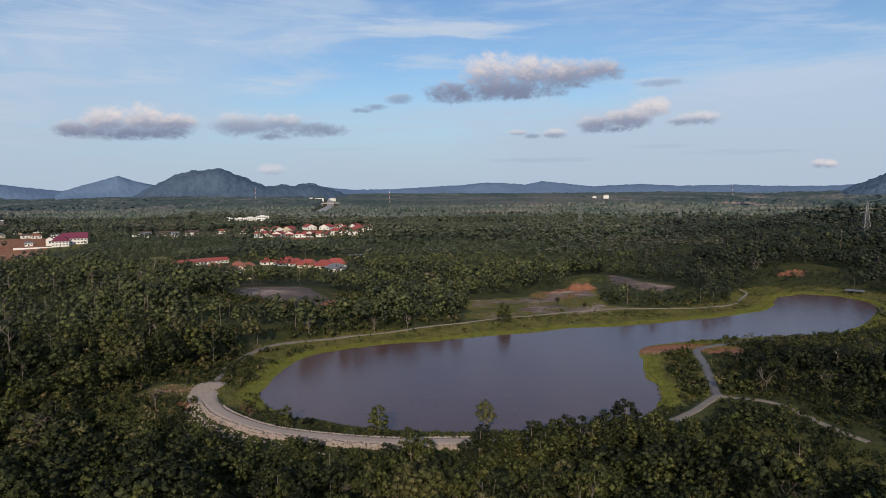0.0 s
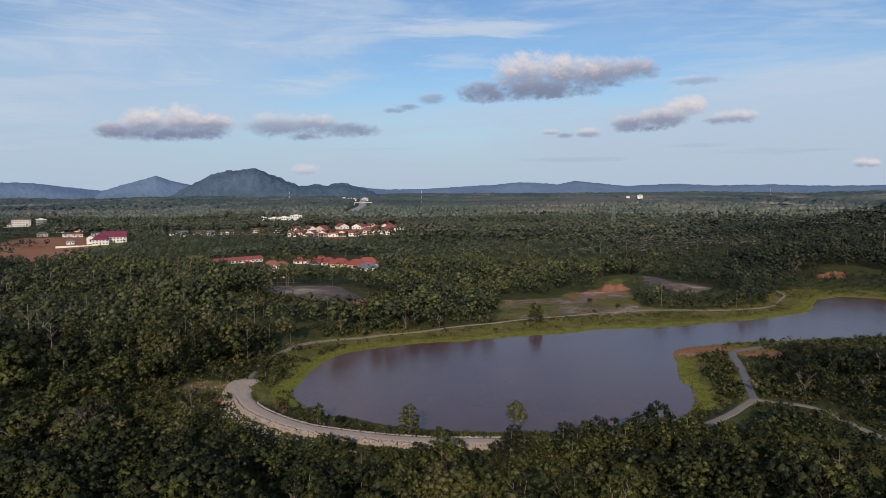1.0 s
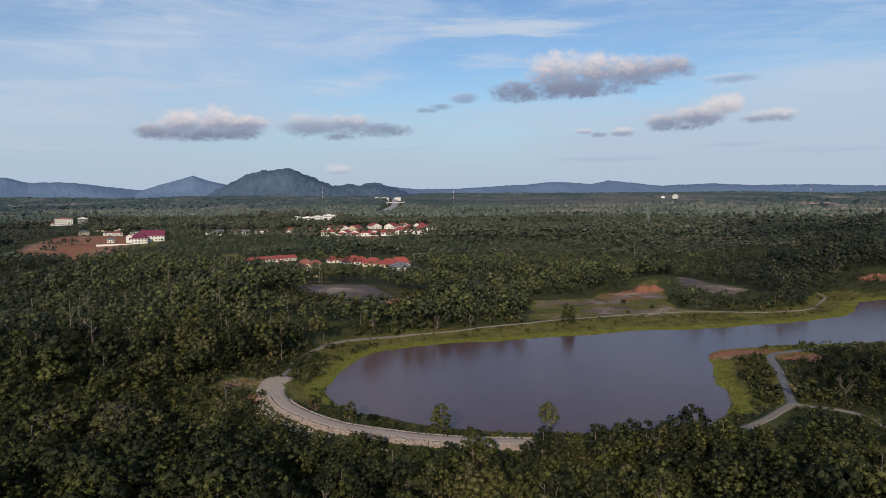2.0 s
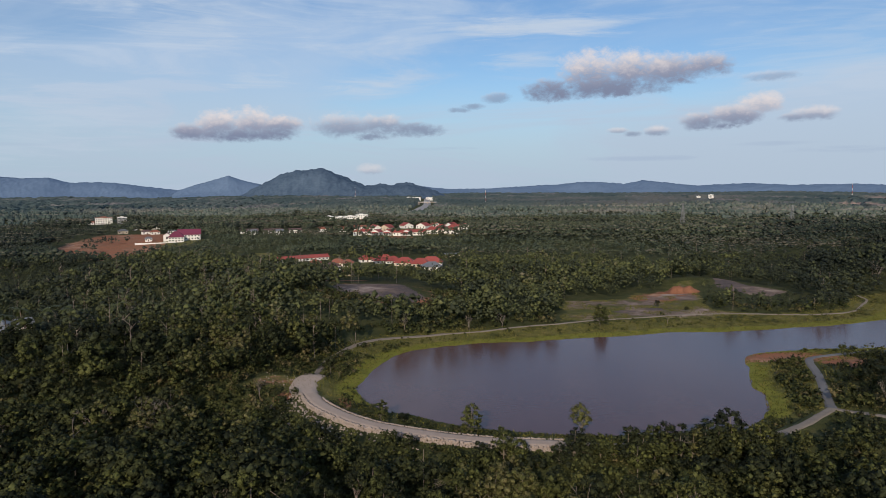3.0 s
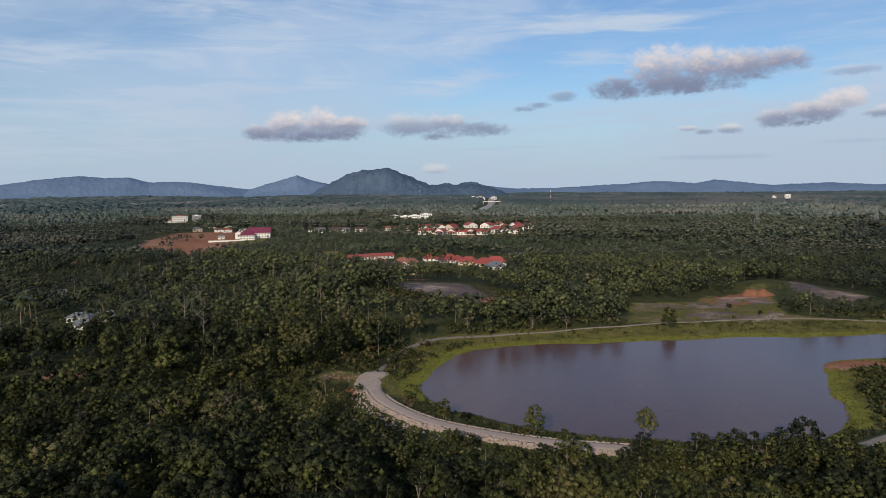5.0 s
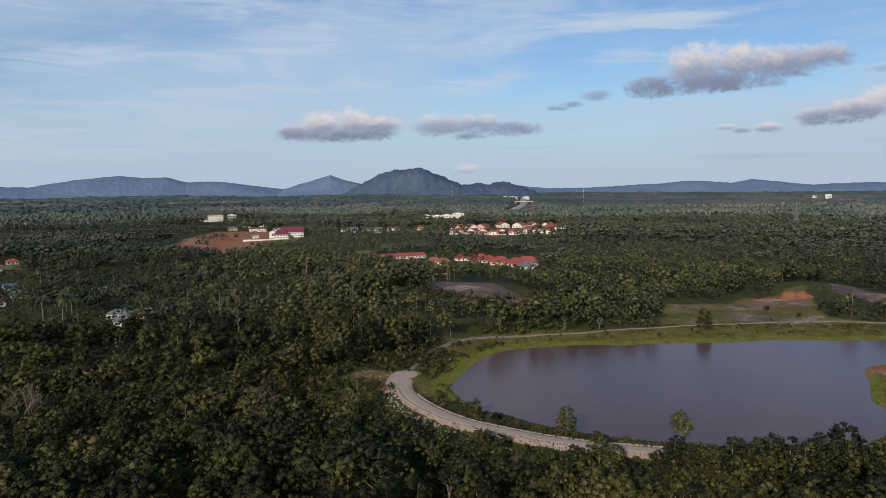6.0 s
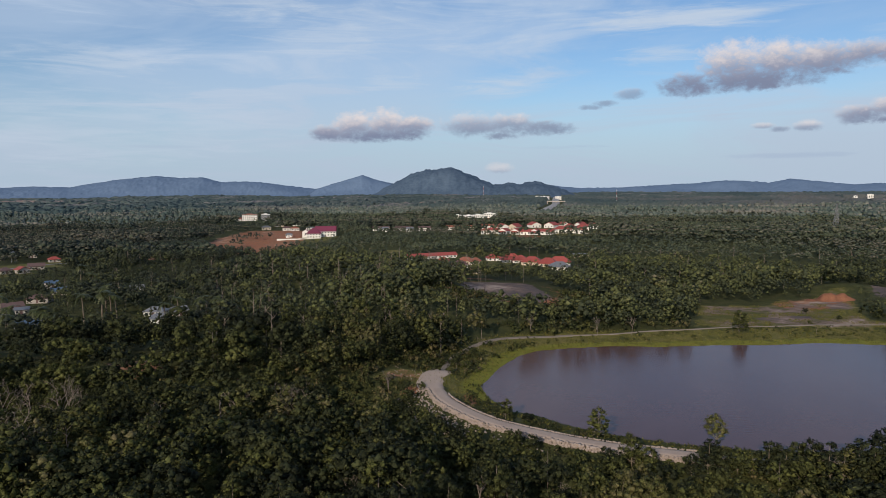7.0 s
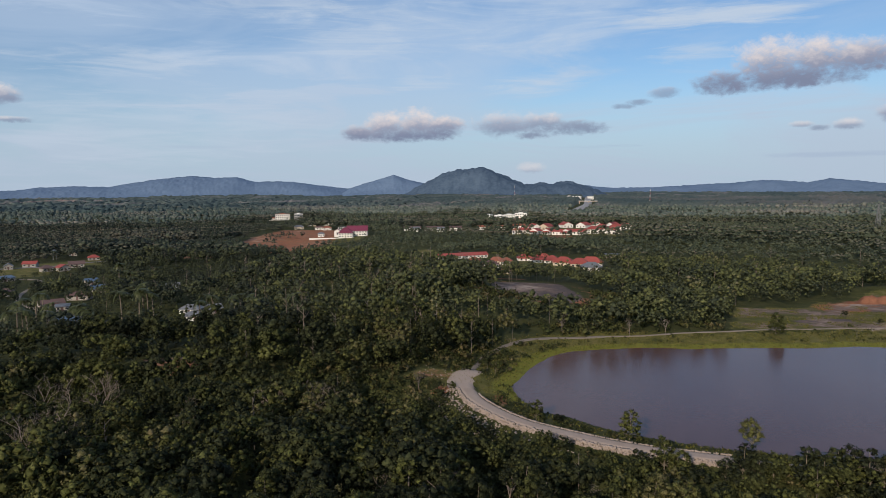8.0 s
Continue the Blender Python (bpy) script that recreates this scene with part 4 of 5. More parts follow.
# ---------------------------------------------------------------- hills and far woods
def build_hills(name, label, mat, profile, front, crest, back, lo, hi, base=0.0, rough=1.0, seed=0, step=0.07):
    """A range of hills: bearing and angle of its skyline as seen from the lake, carried out as a solid ridge."""
    az = np.arange(lo, hi + 0.01, step)
    el = np.interp(az, [p[0] for p in profile][::-1], [p[1] for p in profile][::-1])
    top = EYE + np.tan(np.radians(el)) * crest
    rows = [(front, 0.0), (front + (crest - front) * 0.25, 0.22), (front + (crest - front) * 0.5, 0.52), (front + (crest - front) * 0.75, 0.82), (crest, 1.0), ((crest + back) / 2, 0.6), (back, 0.0)]
    fine = [(r0 + (r1 - r0) * k / 4, f0 + (f1 - f0) * k / 4) for (r0, f0), (r1, f1) in zip(rows, rows[1:]) for k in range(4)] + [rows[-1]]
    verts = []
    for i, (r, f) in enumerate(fine):
        a = np.radians(az)
        x, y = -np.sin(a) * r, np.cos(a) * r
        ridge = (value_noise(x, y, 260, seed) - 0.5) * 0.35 * f * (1 - f) * 4
        wood = (value_noise(x, y, 22, seed + 1) + 0.6 * value_noise(x, y, 9, seed + 2) - 0.8) * 9 * rough * min(1, 3 * f)
        verts.append(np.stack([x, y, base + (top - base) * np.clip(f + ridge, 0, 1.02) + wood], -1))
    V = np.stack(verts)
    nr, nc = V.shape[:2]
    k = np.arange(nr * nc).reshape(nr, nc)
    a, b, c, d = k[:-1, :-1], k[1:, :-1], k[:-1, 1:], k[1:, 1:]
    faces = np.concatenate([np.stack([a, b, c], -1).reshape(-1, 3), np.stack([c, b, d], -1).reshape(-1, 3)])
    return tagged(new(name, tri_mesh(name, V.reshape(-1, 3), faces, mat)), label, "hills", kind="structure")


FAR_SKYLINE = [(60, 0.1), (55, -0.1), (52, 0.0), (51, 0.16), (48.5, 0.26), (46.3, 0.2), (44, 0.56), (42.4, 0.81), (40.4, 0.98), (38.8, 0.83), (37.1, 0.88), (35.8, 0.52), (34.2, 0.54), (32.8, 0.5),
               (30.1, 0.12), (28.6, -0.06), (27, 0.05), (20, 0.0), (9.3, 0.03), (7.5, -0.17), (3.8, -0.15), (0.1, 0.05), (-1.6, 0.12), (-3.1, 0.30), (-4.9, 0.28), (-6.7, 0.13), (-8.1, 0.39),
               (-9.9, 0.19), (-12.1, -0.05), (-15.6, 0.10), (-18.5, -0.06), (-22.6, -0.02), (-26.4, -0.15), (-29.3, -0.12), (-33, 0.1), (-45, 0.0)]
CONE_SKYLINE = [(29.0, -0.5), (28.3, -0.05), (27.35, 0.26), (25.9, 0.66), (25.2, 0.86), (24.8, 0.99), (24.4, 0.88), (23.8, 0.65), (22.4, 0.31), (20.5, 0.1), (19, -0.5)]
MAIN_SKYLINE = [(24.5, -0.9), (22.9, 0.0), (21.8, 0.52), (20.8, 1.12), (19.6, 1.40), (18.6, 1.46), (17.6, 1.58), (17.2, 1.5), (16.7, 1.28), (15.4, 0.7), (14.1, 0.16), (13.3, 0.2), (12.8, 0.27),
                (11.9, 0.2), (10.8, 0.40), (10.3, 0.3), (9.3, 0.0), (8.2, -0.4), (7.3, -0.9)]
EAST_SKYLINE = [(-29.0, -0.9), (-30.0, -0.3), (-30.7, 0.0), (-31.5, 0.35), (-32.3, 0.76), (-34, 1.2), (-37, 1.4), (-40, 1.0), (-44, 0.3), (-46, -0.9)]
build_hills("far_hills", "low wooded hills along the horizon, tinted haze-blue", HILL_FAR_HAZE, FAR_SKYLINE, 4350, 4780, 4940, -45, 60, rough=0.5, seed=11)
build_hills("cone_hill", "cone-shaped wooded hill on the horizon, tinted haze-blue", HILL_FAR_HAZE, CONE_SKYLINE, 4150, 4480, 4700, 19, 29, rough=0.5, seed=21)
build_hills("domed_hill", "broad dark green domed hill covered with forest", HILL_NEAR_HAZE, MAIN_SKYLINE, 3500, 3950, 4300, 7.3, 24.5, seed=31)
build_hills("quarried_hill", "wooded hill at the edge of the plain, tinted haze-blue", HILL_NEAR_HAZE, EAST_SKYLINE, 3500, 3900, 4200, -46, -29, seed=41)
build_hills("hills_behind", "low wooded hills closing the plain behind", HILL_FAR_HAZE, [(320, 0.1), (250, 0.5), (200, 0.2), (150, 0.6), (100, 0.3), (60, 0.1)], 4350, 4780, 4940, 60, 315, rough=0.5, seed=51, step=1.0)


def build_far_woods():
    """The closed canopy of the plain from two kilometres on: one rough sheet of crowns."""
    cols = np.radians(np.concatenate([np.arange(-40, 60, 0.14), np.arange(60, 320.1, 3.0)]))
    rows = 1750 * 1.016 ** np.arange(0, 66)
    az, r = np.meshgrid(cols, rows)
    x, y = -np.sin(az) * r, np.cos(az) * r
    rnd = np.random.default_rng(5)
    x, y = x + rnd.normal(0, 2.0, x.shape), y + rnd.normal(0, 5.0, x.shape)
    z = height(x, y) + 5 + 7 * value_noise(x, y, 26, 61) + 6 * rnd.random(x.shape) ** 2 + 16 * (value_noise(x, y, 420, 62) - 0.5) * smoothstep(2000, 2600, r)
    z[0] -= 14
    z = np.where((np.abs(x - 0.232 * y) < 75) & (r > 2380) & (r < 2790), height(x, y) - 1, z)
    z = np.where(np.abs(x - np.interp(y, [1450, 2150, 4050], [-262, -345, -650])) < 30, height(x, y) - 2, z)
    nr, nc = x.shape
    k = np.arange(nr * nc).reshape(nr, nc)
    a, b, c, d = k[:-1, :-1], k[1:, :-1], k[:-1, 1:], k[1:, 1:]
    faces = np.concatenate([np.stack([a, c, b], -1).reshape(-1, 3), np.stack([c, d, b], -1).reshape(-1, 3)])
    free = open_land(x, y)
    z = np.where(free > 0.45, height(x, y) + 5, z)
    # the palms value also holds the western shade put into the colour
    me = tri_mesh("distant_woods", np.stack([x, y, z], -1).reshape(-1, 3), faces[:, ::-1], FAR_WOODS_HAZE, {"free": free.ravel(), "dry": dry_land(x, y).ravel(), "palms": shade_palm_tint(x, y).ravel()})
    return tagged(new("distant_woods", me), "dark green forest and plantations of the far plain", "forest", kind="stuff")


build_far_woods()


# ---------------------------------------------------------------- trees
ICO_V = np.array([(0, 0, -1), (0.724, -0.526, -0.447), (-0.276, -0.851, -0.447), (-0.894, 0, -0.447), (-0.276, 0.851, -0.447), (0.724, 0.526, -0.447),
                  (0.276, -0.851, 0.447), (-0.724, -0.526, 0.447), (-0.724, 0.526, 0.447), (0.276, 0.851, 0.447), (0.894, 0, 0.447), (0, 0, 1)])
ICO_F = np.array([(0, 1, 2), (1, 0, 5), (0, 2, 3), (0, 3, 4), (0, 4, 5), (1, 5, 10), (2, 1, 6), (3, 2, 7), (4, 3, 8), (5, 4, 9), (1, 10, 6), (2, 6, 7), (3, 7, 8), (4, 8, 9), (5, 9, 10),
                  (6, 10, 11), (7, 6, 11), (8, 7, 11), (9, 8, 11), (10, 9, 11)])


OCT_V = np.array([(1, 0, 0), (0, 1, 0), (-1, 0, 0), (0, -1, 0), (0, 0, 1), (0, 0, -1)], float)
OCT_F = np.array([(0, 1, 4), (1, 2, 4), (2, 3, 4), (3, 0, 4), (1, 0, 5), (2, 1, 5), (3, 2, 5), (0, 3, 5)])


DOMES = {"round": (7.0, 2.9, 3.9, -0.35), "column": (6.9, 2.0, 4.8, -0.6), "umbrella": (8.9, 3.9, 1.7, -0.1), "bushy": (5.2, 2.7, 5.0, -0.8), "sparse": (8.3, 2.3, 2.6, -0.3)}


def lobes_of(rnd, shape, n):
    """Centres and radii of the clumps of one crown, packed over a lopsided dome, for a tree about 12 m tall."""
    mid, wide, tall, low = DOMES[shape]
    lean = rnd.normal(0, 0.10, 2) * wide
    out = [(lean[0], lean[1], mid - 0.1 * tall, 0.62 * min(wide, tall))] if shape != "sparse" else []
    start = rnd.random() * 6.283
    for k in range(n):
        w = low + (1 - low) * (k + 0.5) / n
        a = start + k * 2.39996 + rnd.normal(0, 0.25)
        ring = math.sqrt(max(0.0, 1 - w * w)) if w > 0 else 1.0 - 0.25 * w * w
        reach = 0.78 + 0.22 * rnd.random() if shape != "sparse" else 0.35 + 0.65 * rnd.random()
        r = (0.28 + 0.16 * rnd.random()) * wide * (14 / max(n, 5)) ** 0.4 * (0.75 if shape in ("sparse", "umbrella") else 1.0)
        out.append((math.cos(a) * ring * wide * reach + lean[0] * (1 + w), math.sin(a) * ring * wide * reach + lean[1] * (1 + w), mid + w * tall * reach, r))
    return out


def unit(v):
    return v / (np.linalg.norm(v, axis=-1, keepdims=True) + 1e-9)


def crown_arrays(rnd, lobes, leaves, size, core=0.72, flat=0.8, chaos=0.6, ball=False):
    """Triangles and normals of one crown: a lumpy core in every clump, and loose leaf sprays round it."""
    V, F, N, at = [], [], [], 0
    middle = np.mean([l[:3] for l in lobes], 0) - (0, 0, 1.0)
    for cx, cy, cz, r in lobes:
        c = np.array((cx, cy, cz))
        out = (c - middle) / (np.linalg.norm(c - middle) + 0.8)
        if core:
            cv, cf = (ICO_V, ICO_F) if ball else (OCT_V, OCT_F)
            v = cv * r * core * (0.70 + 0.5 * rnd.random((len(cv), 1))) * (1, 1, flat) + rnd.normal(0, 0.10, cv.shape) * r
            V.append(v + c)
            N.append(unit(cv * 0.8 + out * 0.5 + rnd.normal(0, 0.12, cv.shape)))
            F.append(cf + at)
            at += len(cv)
        n = int(leaves * r * r)
        if not n:
            continue
        d = rnd.normal(size=(n, 3))
        d[:, 2] += 0.25
        d = unit(d)
        p = c + d * r * (0.60 + 0.80 * rnd.random((n, 1)) ** 1.5) * (1, 1, flat)
        facing = unit(d + rnd.normal(0, chaos, (n, 3)) + (0, 0, 0.30))
        side = unit(np.cross(facing, rnd.normal(size=(n, 3))))
        up = np.cross(facing, side)
        s = size * (0.6 + 0.8 * rnd.random((n, 1)))
        tri = np.stack([p + side * s * 1.15, p - side * s * 0.6 + up * s * 0.62, p - side * s * 0.7 - up * s * 0.55], 1)
        soft = unit(d * 0.75 + out * 0.40 + rnd.normal(0, 0.42, (n, 3)))
        back = (np.cross(tri[:, 1] - tri[:, 0], tri[:, 2] - tri[:, 0]) * soft).sum(1) < 0
        tri[back] = tri[back][:, ::-1]
        V.append(tri.reshape(-1, 3))
        N.append(np.repeat(soft, 3, 0))
        F.append(np.arange(3 * n).reshape(n, 3) + at)
        at += 3 * n
    return np.concatenate(V), np.concatenate(F), np.concatenate(N)


SHAPES = ["round", "column", "round", "sparse", "column", "round", "umbrella", "column"]
rnd = np.random.default_rng(7)


def trunk_mesh(lobes, seed, mat, thick=0.2):
    """A tapered, slightly bent trunk with a limb to most clumps."""
    r = random.Random(seed)
    bm = bmesh.new()
    top = max(l[2] for l in lobes)
    knots = [Vector((0, 0, -0.6))] + [Vector((r.uniform(-0.3, 0.3), r.uniform(-0.3, 0.3), top * k / 4)) for k in (1, 2, 3, 3.8)]
    for k in range(4):
        bar(bm, knots[k], knots[k + 1], thick * (1 - 0.2 * k), thick * (0.8 - 0.2 * k), 6)
    for cx, cy, cz, cr in lobes[1:9]:
        z = max(cz - 0.9 * math.hypot(cx, cy) - 0.4, top * 0.25)
        k = min(3, int(z / top * 4))
        f = min(max(z / top * 4 - k, 0), 1)
        bar(bm, knots[k].lerp(knots[k + 1], f), (cx, cy, cz), thick * 0.42, 0.04, 4)
    me = bpy.data.meshes.new("trunk")
    bm.to_mesh(me)
    bm.free()
    me.materials.append(mat)
    return me


TREE_LABEL = {"round": "broad-crowned dark green tropical tree with dense foliage", "column": "slender tall green tree with a narrow leafy crown",
              "sparse": "thin open-crowned tree with pale trunk and sparse leaves", "umbrella": "flat-topped spreading green tree on a bare trunk"}


def tree_thing(shape, seed, lobes_n, leaves, size, label=""):
    """One tree with its trunk and crown, standing at the origin."""
    g = np.random.default_rng(seed)
    lobes = lobes_of(g, shape, lobes_n)
    root = new("tree")
    trunk = new("trunk", trunk_mesh(lobes, seed, PALE_BARK if shape in ("sparse", "column") else BARK))
    v, f, n = crown_arrays(g, lobes, leaves, size, 0.64, ball=True)
    crown = new("crown", tri_mesh("crown", v, f, LEAF, normals=n))
    trunk.parent = crown.parent = root
    return tagged(root, label or TREE_LABEL[shape], "tree", "trees of the wood below the dam")


BANK = FAR_PATH + LAKE[16::-1]


def wooded(x, y):
    """1 where the wood may stand, 0 on water, banks, roads, clearings and building land."""
    shore = line_distance(x, y, LAKE, True)
    ok = shore > 5
    toe = np.interp(x, [p[0] for p in TOE], [p[1] for p in TOE])
    ok &= ~((toe - y < 0) & (x > -90) & (x < 62) & (y < 235))
    ok &= line_distance(x, y, BANK, True) > 0
    ok &= ~((shore < 17) & (x >= 150) & (y > 330))
    ok &= ~((x > 60) & (x < 90) & (y > 205) & (y < 285)) & ~((x > 60) & (x < 114) & (y > 246) & (y < 300))
    for line, wide in ((DAM, 8.5), (CREST, 3.0), (FAR_PATH, 3.2), (FORK_PATH, 4.0), (EAST_PATH, 3.2)):
        ok &= line_distance(x, y, line) > wide
    for area in (LOT, CLEARING, CUT, MEADOW, YARD_SOIL, GLADE):
        ok &= line_distance(x, y, area, True) > 2.5
    ok &= (line_distance(x, y, RED_FIELD, True) > 2.5) | (value_noise(x, y, 30, 78) > 0.84)
    ok &= bump(x, y, 88, 272, 16, 7, 20) + bump(x, y, 108, 262, 10, 12, 0) < 0.45
    for area in (VILLAGE_LAND, ESTATE_LAND, HALL_LAND, KAMPUNG_LAND):
        d = line_distance(x, y, area, True)
        ok &= (d > 0) | (value_noise(x, y, 14, 77) > 0.80)
    ok &= ((x - 240) / 20) ** 2 + ((y - 458) / 12) ** 2 > 1
    ok &= open_land(x, y) < 0.45
    ok &= line_distance(x, y, VILLAGE_ROAD) > 7
    ok &= line_distance(x, y, LOWER_ROAD) > 4
    for hx, hy, hw, front in PLOTS:      # a house keeps its yard and the garden before it free
        far = math.hypot(hx, hy)
        ahead = ((hx - x) * hx + (hy - y) * hy) / far
        aside = np.abs((x - hx) * hy - (y - hy) * hx) / far
        ok &= (aside > hw * 0.62 + 1.5) | (ahead > front) | (ahead < -hw)
    hw = np.interp(y, [1450, 2150, 4050], [-262, -345, -650])
    ok &= (np.abs(x - hw) > 22) | (y < 1400)
    return ok


def scatter(spacing, r0, r1, seed, lo=-37.5, hi=57.0):
    """Jittered places of trees in a ring, inside the sector that is looked at."""
    g = np.random.default_rng(seed)
    n = int(r1 / spacing) + 1
    gx, gy = np.meshgrid(np.arange(-n, n + 1) * spacing, np.arange(0, n + 1) * spacing * 0.9)
    gx = gx + (np.arange(gx.shape[0]) % 2)[:, None] * spacing / 2
    x = (gx + g.uniform(-0.42, 0.42, gx.shape) * spacing).ravel()
    y = (gy + g.uniform(-0.42, 0.42, gx.shape) * spacing).ravel()
    r, az = np.hypot(x, y), np.degrees(np.arctan2(-x, y))
    keep = (r > r0) & (r < r1) & (az > lo) & (az < hi)
    x, y = x[keep], y[keep]
    keep = wooded(x, y) & ((value_noise(x, y, 11, seed) > 0.17) | (g.random(len(x)) < 0.35))
    return x[keep], y[keep]


YOUNG = [(76, 188, 20, 14, 0.22), (-90, 322, 30, 22, 0.42), (-385, 530, 55, 38, 0.28), (-72, 334, 34, 9, 0.22), (-250, 500, 60, 50, 0.3), (-360, 625, 40, 30, 0.35), (-172, 150, 22, 24, 0.85), (-90, 196, 14, 12, 0.40), (-68, 338, 32, 26, 0.42), (-60, 358, 24, 24, 0.36), (-100, 375, 30, 22, 0.5), (110, 405, 26, 34, 0.40), (122, 385, 26, 22, 0.45), (-290, 235, 70, 45, 0.6), (-258, 212, 40, 16, 0.4), (-248, 258, 30, 12, 0.4), (-400, 330, 60, 40, 0.6), (-225, 245, 34, 20, 0.42), (-460, 380, 60, 60, 0.5),
         (-370, 590, 60, 60, 0.5), (-430, 560, 70, 50, 0.5), (-110, 470, 60, 28, 0.42), (-180, 500, 34, 36, 0.45), (225, 440, 40, 24, 0.5), (-250, 540, 60, 60, 0.45), (-205, 560, 50, 70, 0.45), (-320, 400, 40, 50, 0.6)]


def tree_scale(x, y, g):
    """How tall the trees grow: lower beside the dam and the water."""
    s = (0.62 + 0.72 * g.random(len(x)) ** 1.4) * (0.72 + 0.36 * value_noise(x, y, 45, 15) + 0.30 * value_noise(x, y, 17, 16))
    dam = np.minimum(line_distance(x, y, DAM), line_distance(x, y, CREST) + 6)
    south = np.interp(x, [p[0] for p in TOE], [p[1] for p in TOE]) - y
    s = np.where((south > -2) & (np.abs(x) < 80), np.minimum(s, 0.28 + 0.028 * dam), s)
    spit = (x > 84) & (x < 235) & (y > 195) & (y < 320)
    s = np.where(spit, np.clip((62.5 - 0.207 * np.hypot(x, y)) / 11.0, 0.3, 1.3) * (0.85 + 0.25 * g.random(len(x))), s)
    paths = np.minimum(line_distance(x, y, FORK_PATH), line_distance(x, y, EAST_PATH) + 2)
    s = np.minimum(s, 0.18 + 0.031 * paths)
    for cx, cy, rx, ry, most in YOUNG:     # young growth before lots and village
        s = np.where(((x - cx) / rx) ** 2 + ((y - cy) / ry) ** 2 < 1, np.minimum(s, most * (0.75 + 0.4 * g.random(len(x)))), s)
    far = np.hypot(x, y)
    s = s * (1 - 0.16 * smoothstep(260, 330, far) * (1 - smoothstep(560, 620, far)))
    s = np.where(far > 600, np.clip(s, 0.75, 1.2) * (0.68 + 0.48 * smoothstep(0.3, 0.7, value_noise(x * 0.5, y, 75, 18))), s)     # scrub and high forest by turns on the plain
    return s * np.where((x > 330) | ((x > 180) & (y > 430)), 1.2, 1.0)


def plant(name, label, templates, x, y, mat, seed, sink=0.3, spread=0.8):
    """Many trees as one mesh."""
    g = np.random.default_rng(seed)
    s, turn, kind, tint = tree_scale(x, y, g), g.random(len(x)) * 6.283, g.integers(0, len(templates), len(x)), 0.5 + spread * (g.random(len(x)) - 0.5)
    # painted shade and the darker stands both lower the leaf tint
    tint = tint - 0.42 * shade_palm_tint(x, y)
    dry = dry_land(x, y) * (0.6 + 0.8 * g.random(len(x)))
    wide = s * (0.80 + 0.35 * g.random(len(x))) * np.where(np.hypot(x, y) > 600, 1.1, 1.0)
    z = height(x, y) - sink
    V, F, C, N, at = [], [], [], [], 0
    for k, (tv, tf, tn) in enumerate(templates):
        i = np.nonzero(kind == k)[0]
        if not len(i):
            continue
        c, sn = np.cos(turn[i])[:, None], np.sin(turn[i])[:, None]
        vx = (tv[None, :, 0] * c - tv[None, :, 1] * sn) * wide[i, None] + x[i, None]
        vy = (tv[None, :, 0] * sn + tv[None, :, 1] * c) * wide[i, None] + y[i, None]
        vz = tv[None, :, 2] * s[i, None] + z[i, None]
        V.append(np.stack([vx, vy, vz], -1).reshape(-1, 3))
        F.append((tf[None] + (np.arange(len(i)) * len(tv))[:, None, None] + at).reshape(-1, 3))
        C.append(np.repeat(np.stack([tint[i], dry[i]]), len(tv), 1))
        N.append(np.stack([tn[None, :, 0] * c - tn[None, :, 1] * sn, tn[None, :, 0] * sn + tn[None, :, 1] * c, np.repeat(tn[None, :, 2], len(i), 0)], -1).reshape(-1, 3))
        at += len(i) * len(tv)
    me = tri_mesh(name, np.concatenate(V), np.concatenate(F), mat, dict(zip(("tint", "dry"), np.concatenate(C, 1))), np.concatenate(N))
    return tagged(new(name, me), label, "forest", kind="stuff")


def thin_trunk(h, r):
    """A three-sided trunk as arrays."""
    a = np.arange(3) * 2.094
    v = np.concatenate([np.stack([np.cos(a) * r, np.sin(a) * r, 0 * a - 0.5], -1), np.stack([np.cos(a) * r * 0.5, np.sin(a) * r * 0.5, 0 * a + h], -1)])
    f = np.array([(0, 1, 4), (0, 4, 3), (1, 2, 5), (1, 5, 4), (2, 0, 3), (2, 3, 5)])
    return v, f


def templates(n, lobes_n, leaves, size, seed, core=0.75, chaos=0.35, grow=1.0, flat=0.85, ball=False):
    out = []
    for k in range(n):
        g = np.random.default_rng(seed + k)
        shape = SHAPES[k % len(SHAPES)]
        lobes = lobes_of(g, shape, lobes_n)
        lobes = [(a, b, c, r * grow) for a, b, c, r in lobes]
        lobes = lobes if len(lobes) > 3 else lobes[:1]
        out.append(crown_arrays(g, lobes, leaves, size, core, flat, chaos, ball))
    return out


FIRST_R, NEAR_R, MID_R, WIDE_R, LAST_R = 165, 300, 600, 1200, 2000
near_x, near_y = scatter(5.0, 100, FIRST_R, 101)
order = np.argsort(np.hypot(near_x, near_y))
near_x, near_y = near_x[order][:340], near_y[order][:340]
NEAR_KINDS = [tree_thing(SHAPES[k % 8], 300 + k, 26, 120, 0.165) for k in range(14)]
g = np.random.default_rng(17)
near_s = tree_scale(near_x, near_y, g)
for i, (x, y, s, z) in enumerate(zip(near_x, near_y, near_s, height(near_x, near_y))):
    m = pose(x, y, z, g.normal(0, 2), g.normal(0, 2), g.random() * 360) @ Matrix.Diagonal((s * g.uniform(0.85, 1.15), s * g.uniform(0.85, 1.15), s, 1))
    if i < 14:
        NEAR_KINDS[i].matrix_basis = m
    else:
        copy_thing(NEAR_KINDS[int(g.integers(0, 14))], m).scale = m.to_scale()
edge_r = float(np.hypot(near_x, near_y).max())
x, y = scatter(5.0, edge_r, NEAR_R, 101)
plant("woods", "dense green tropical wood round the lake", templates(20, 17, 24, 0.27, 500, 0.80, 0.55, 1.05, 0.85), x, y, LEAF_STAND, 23)
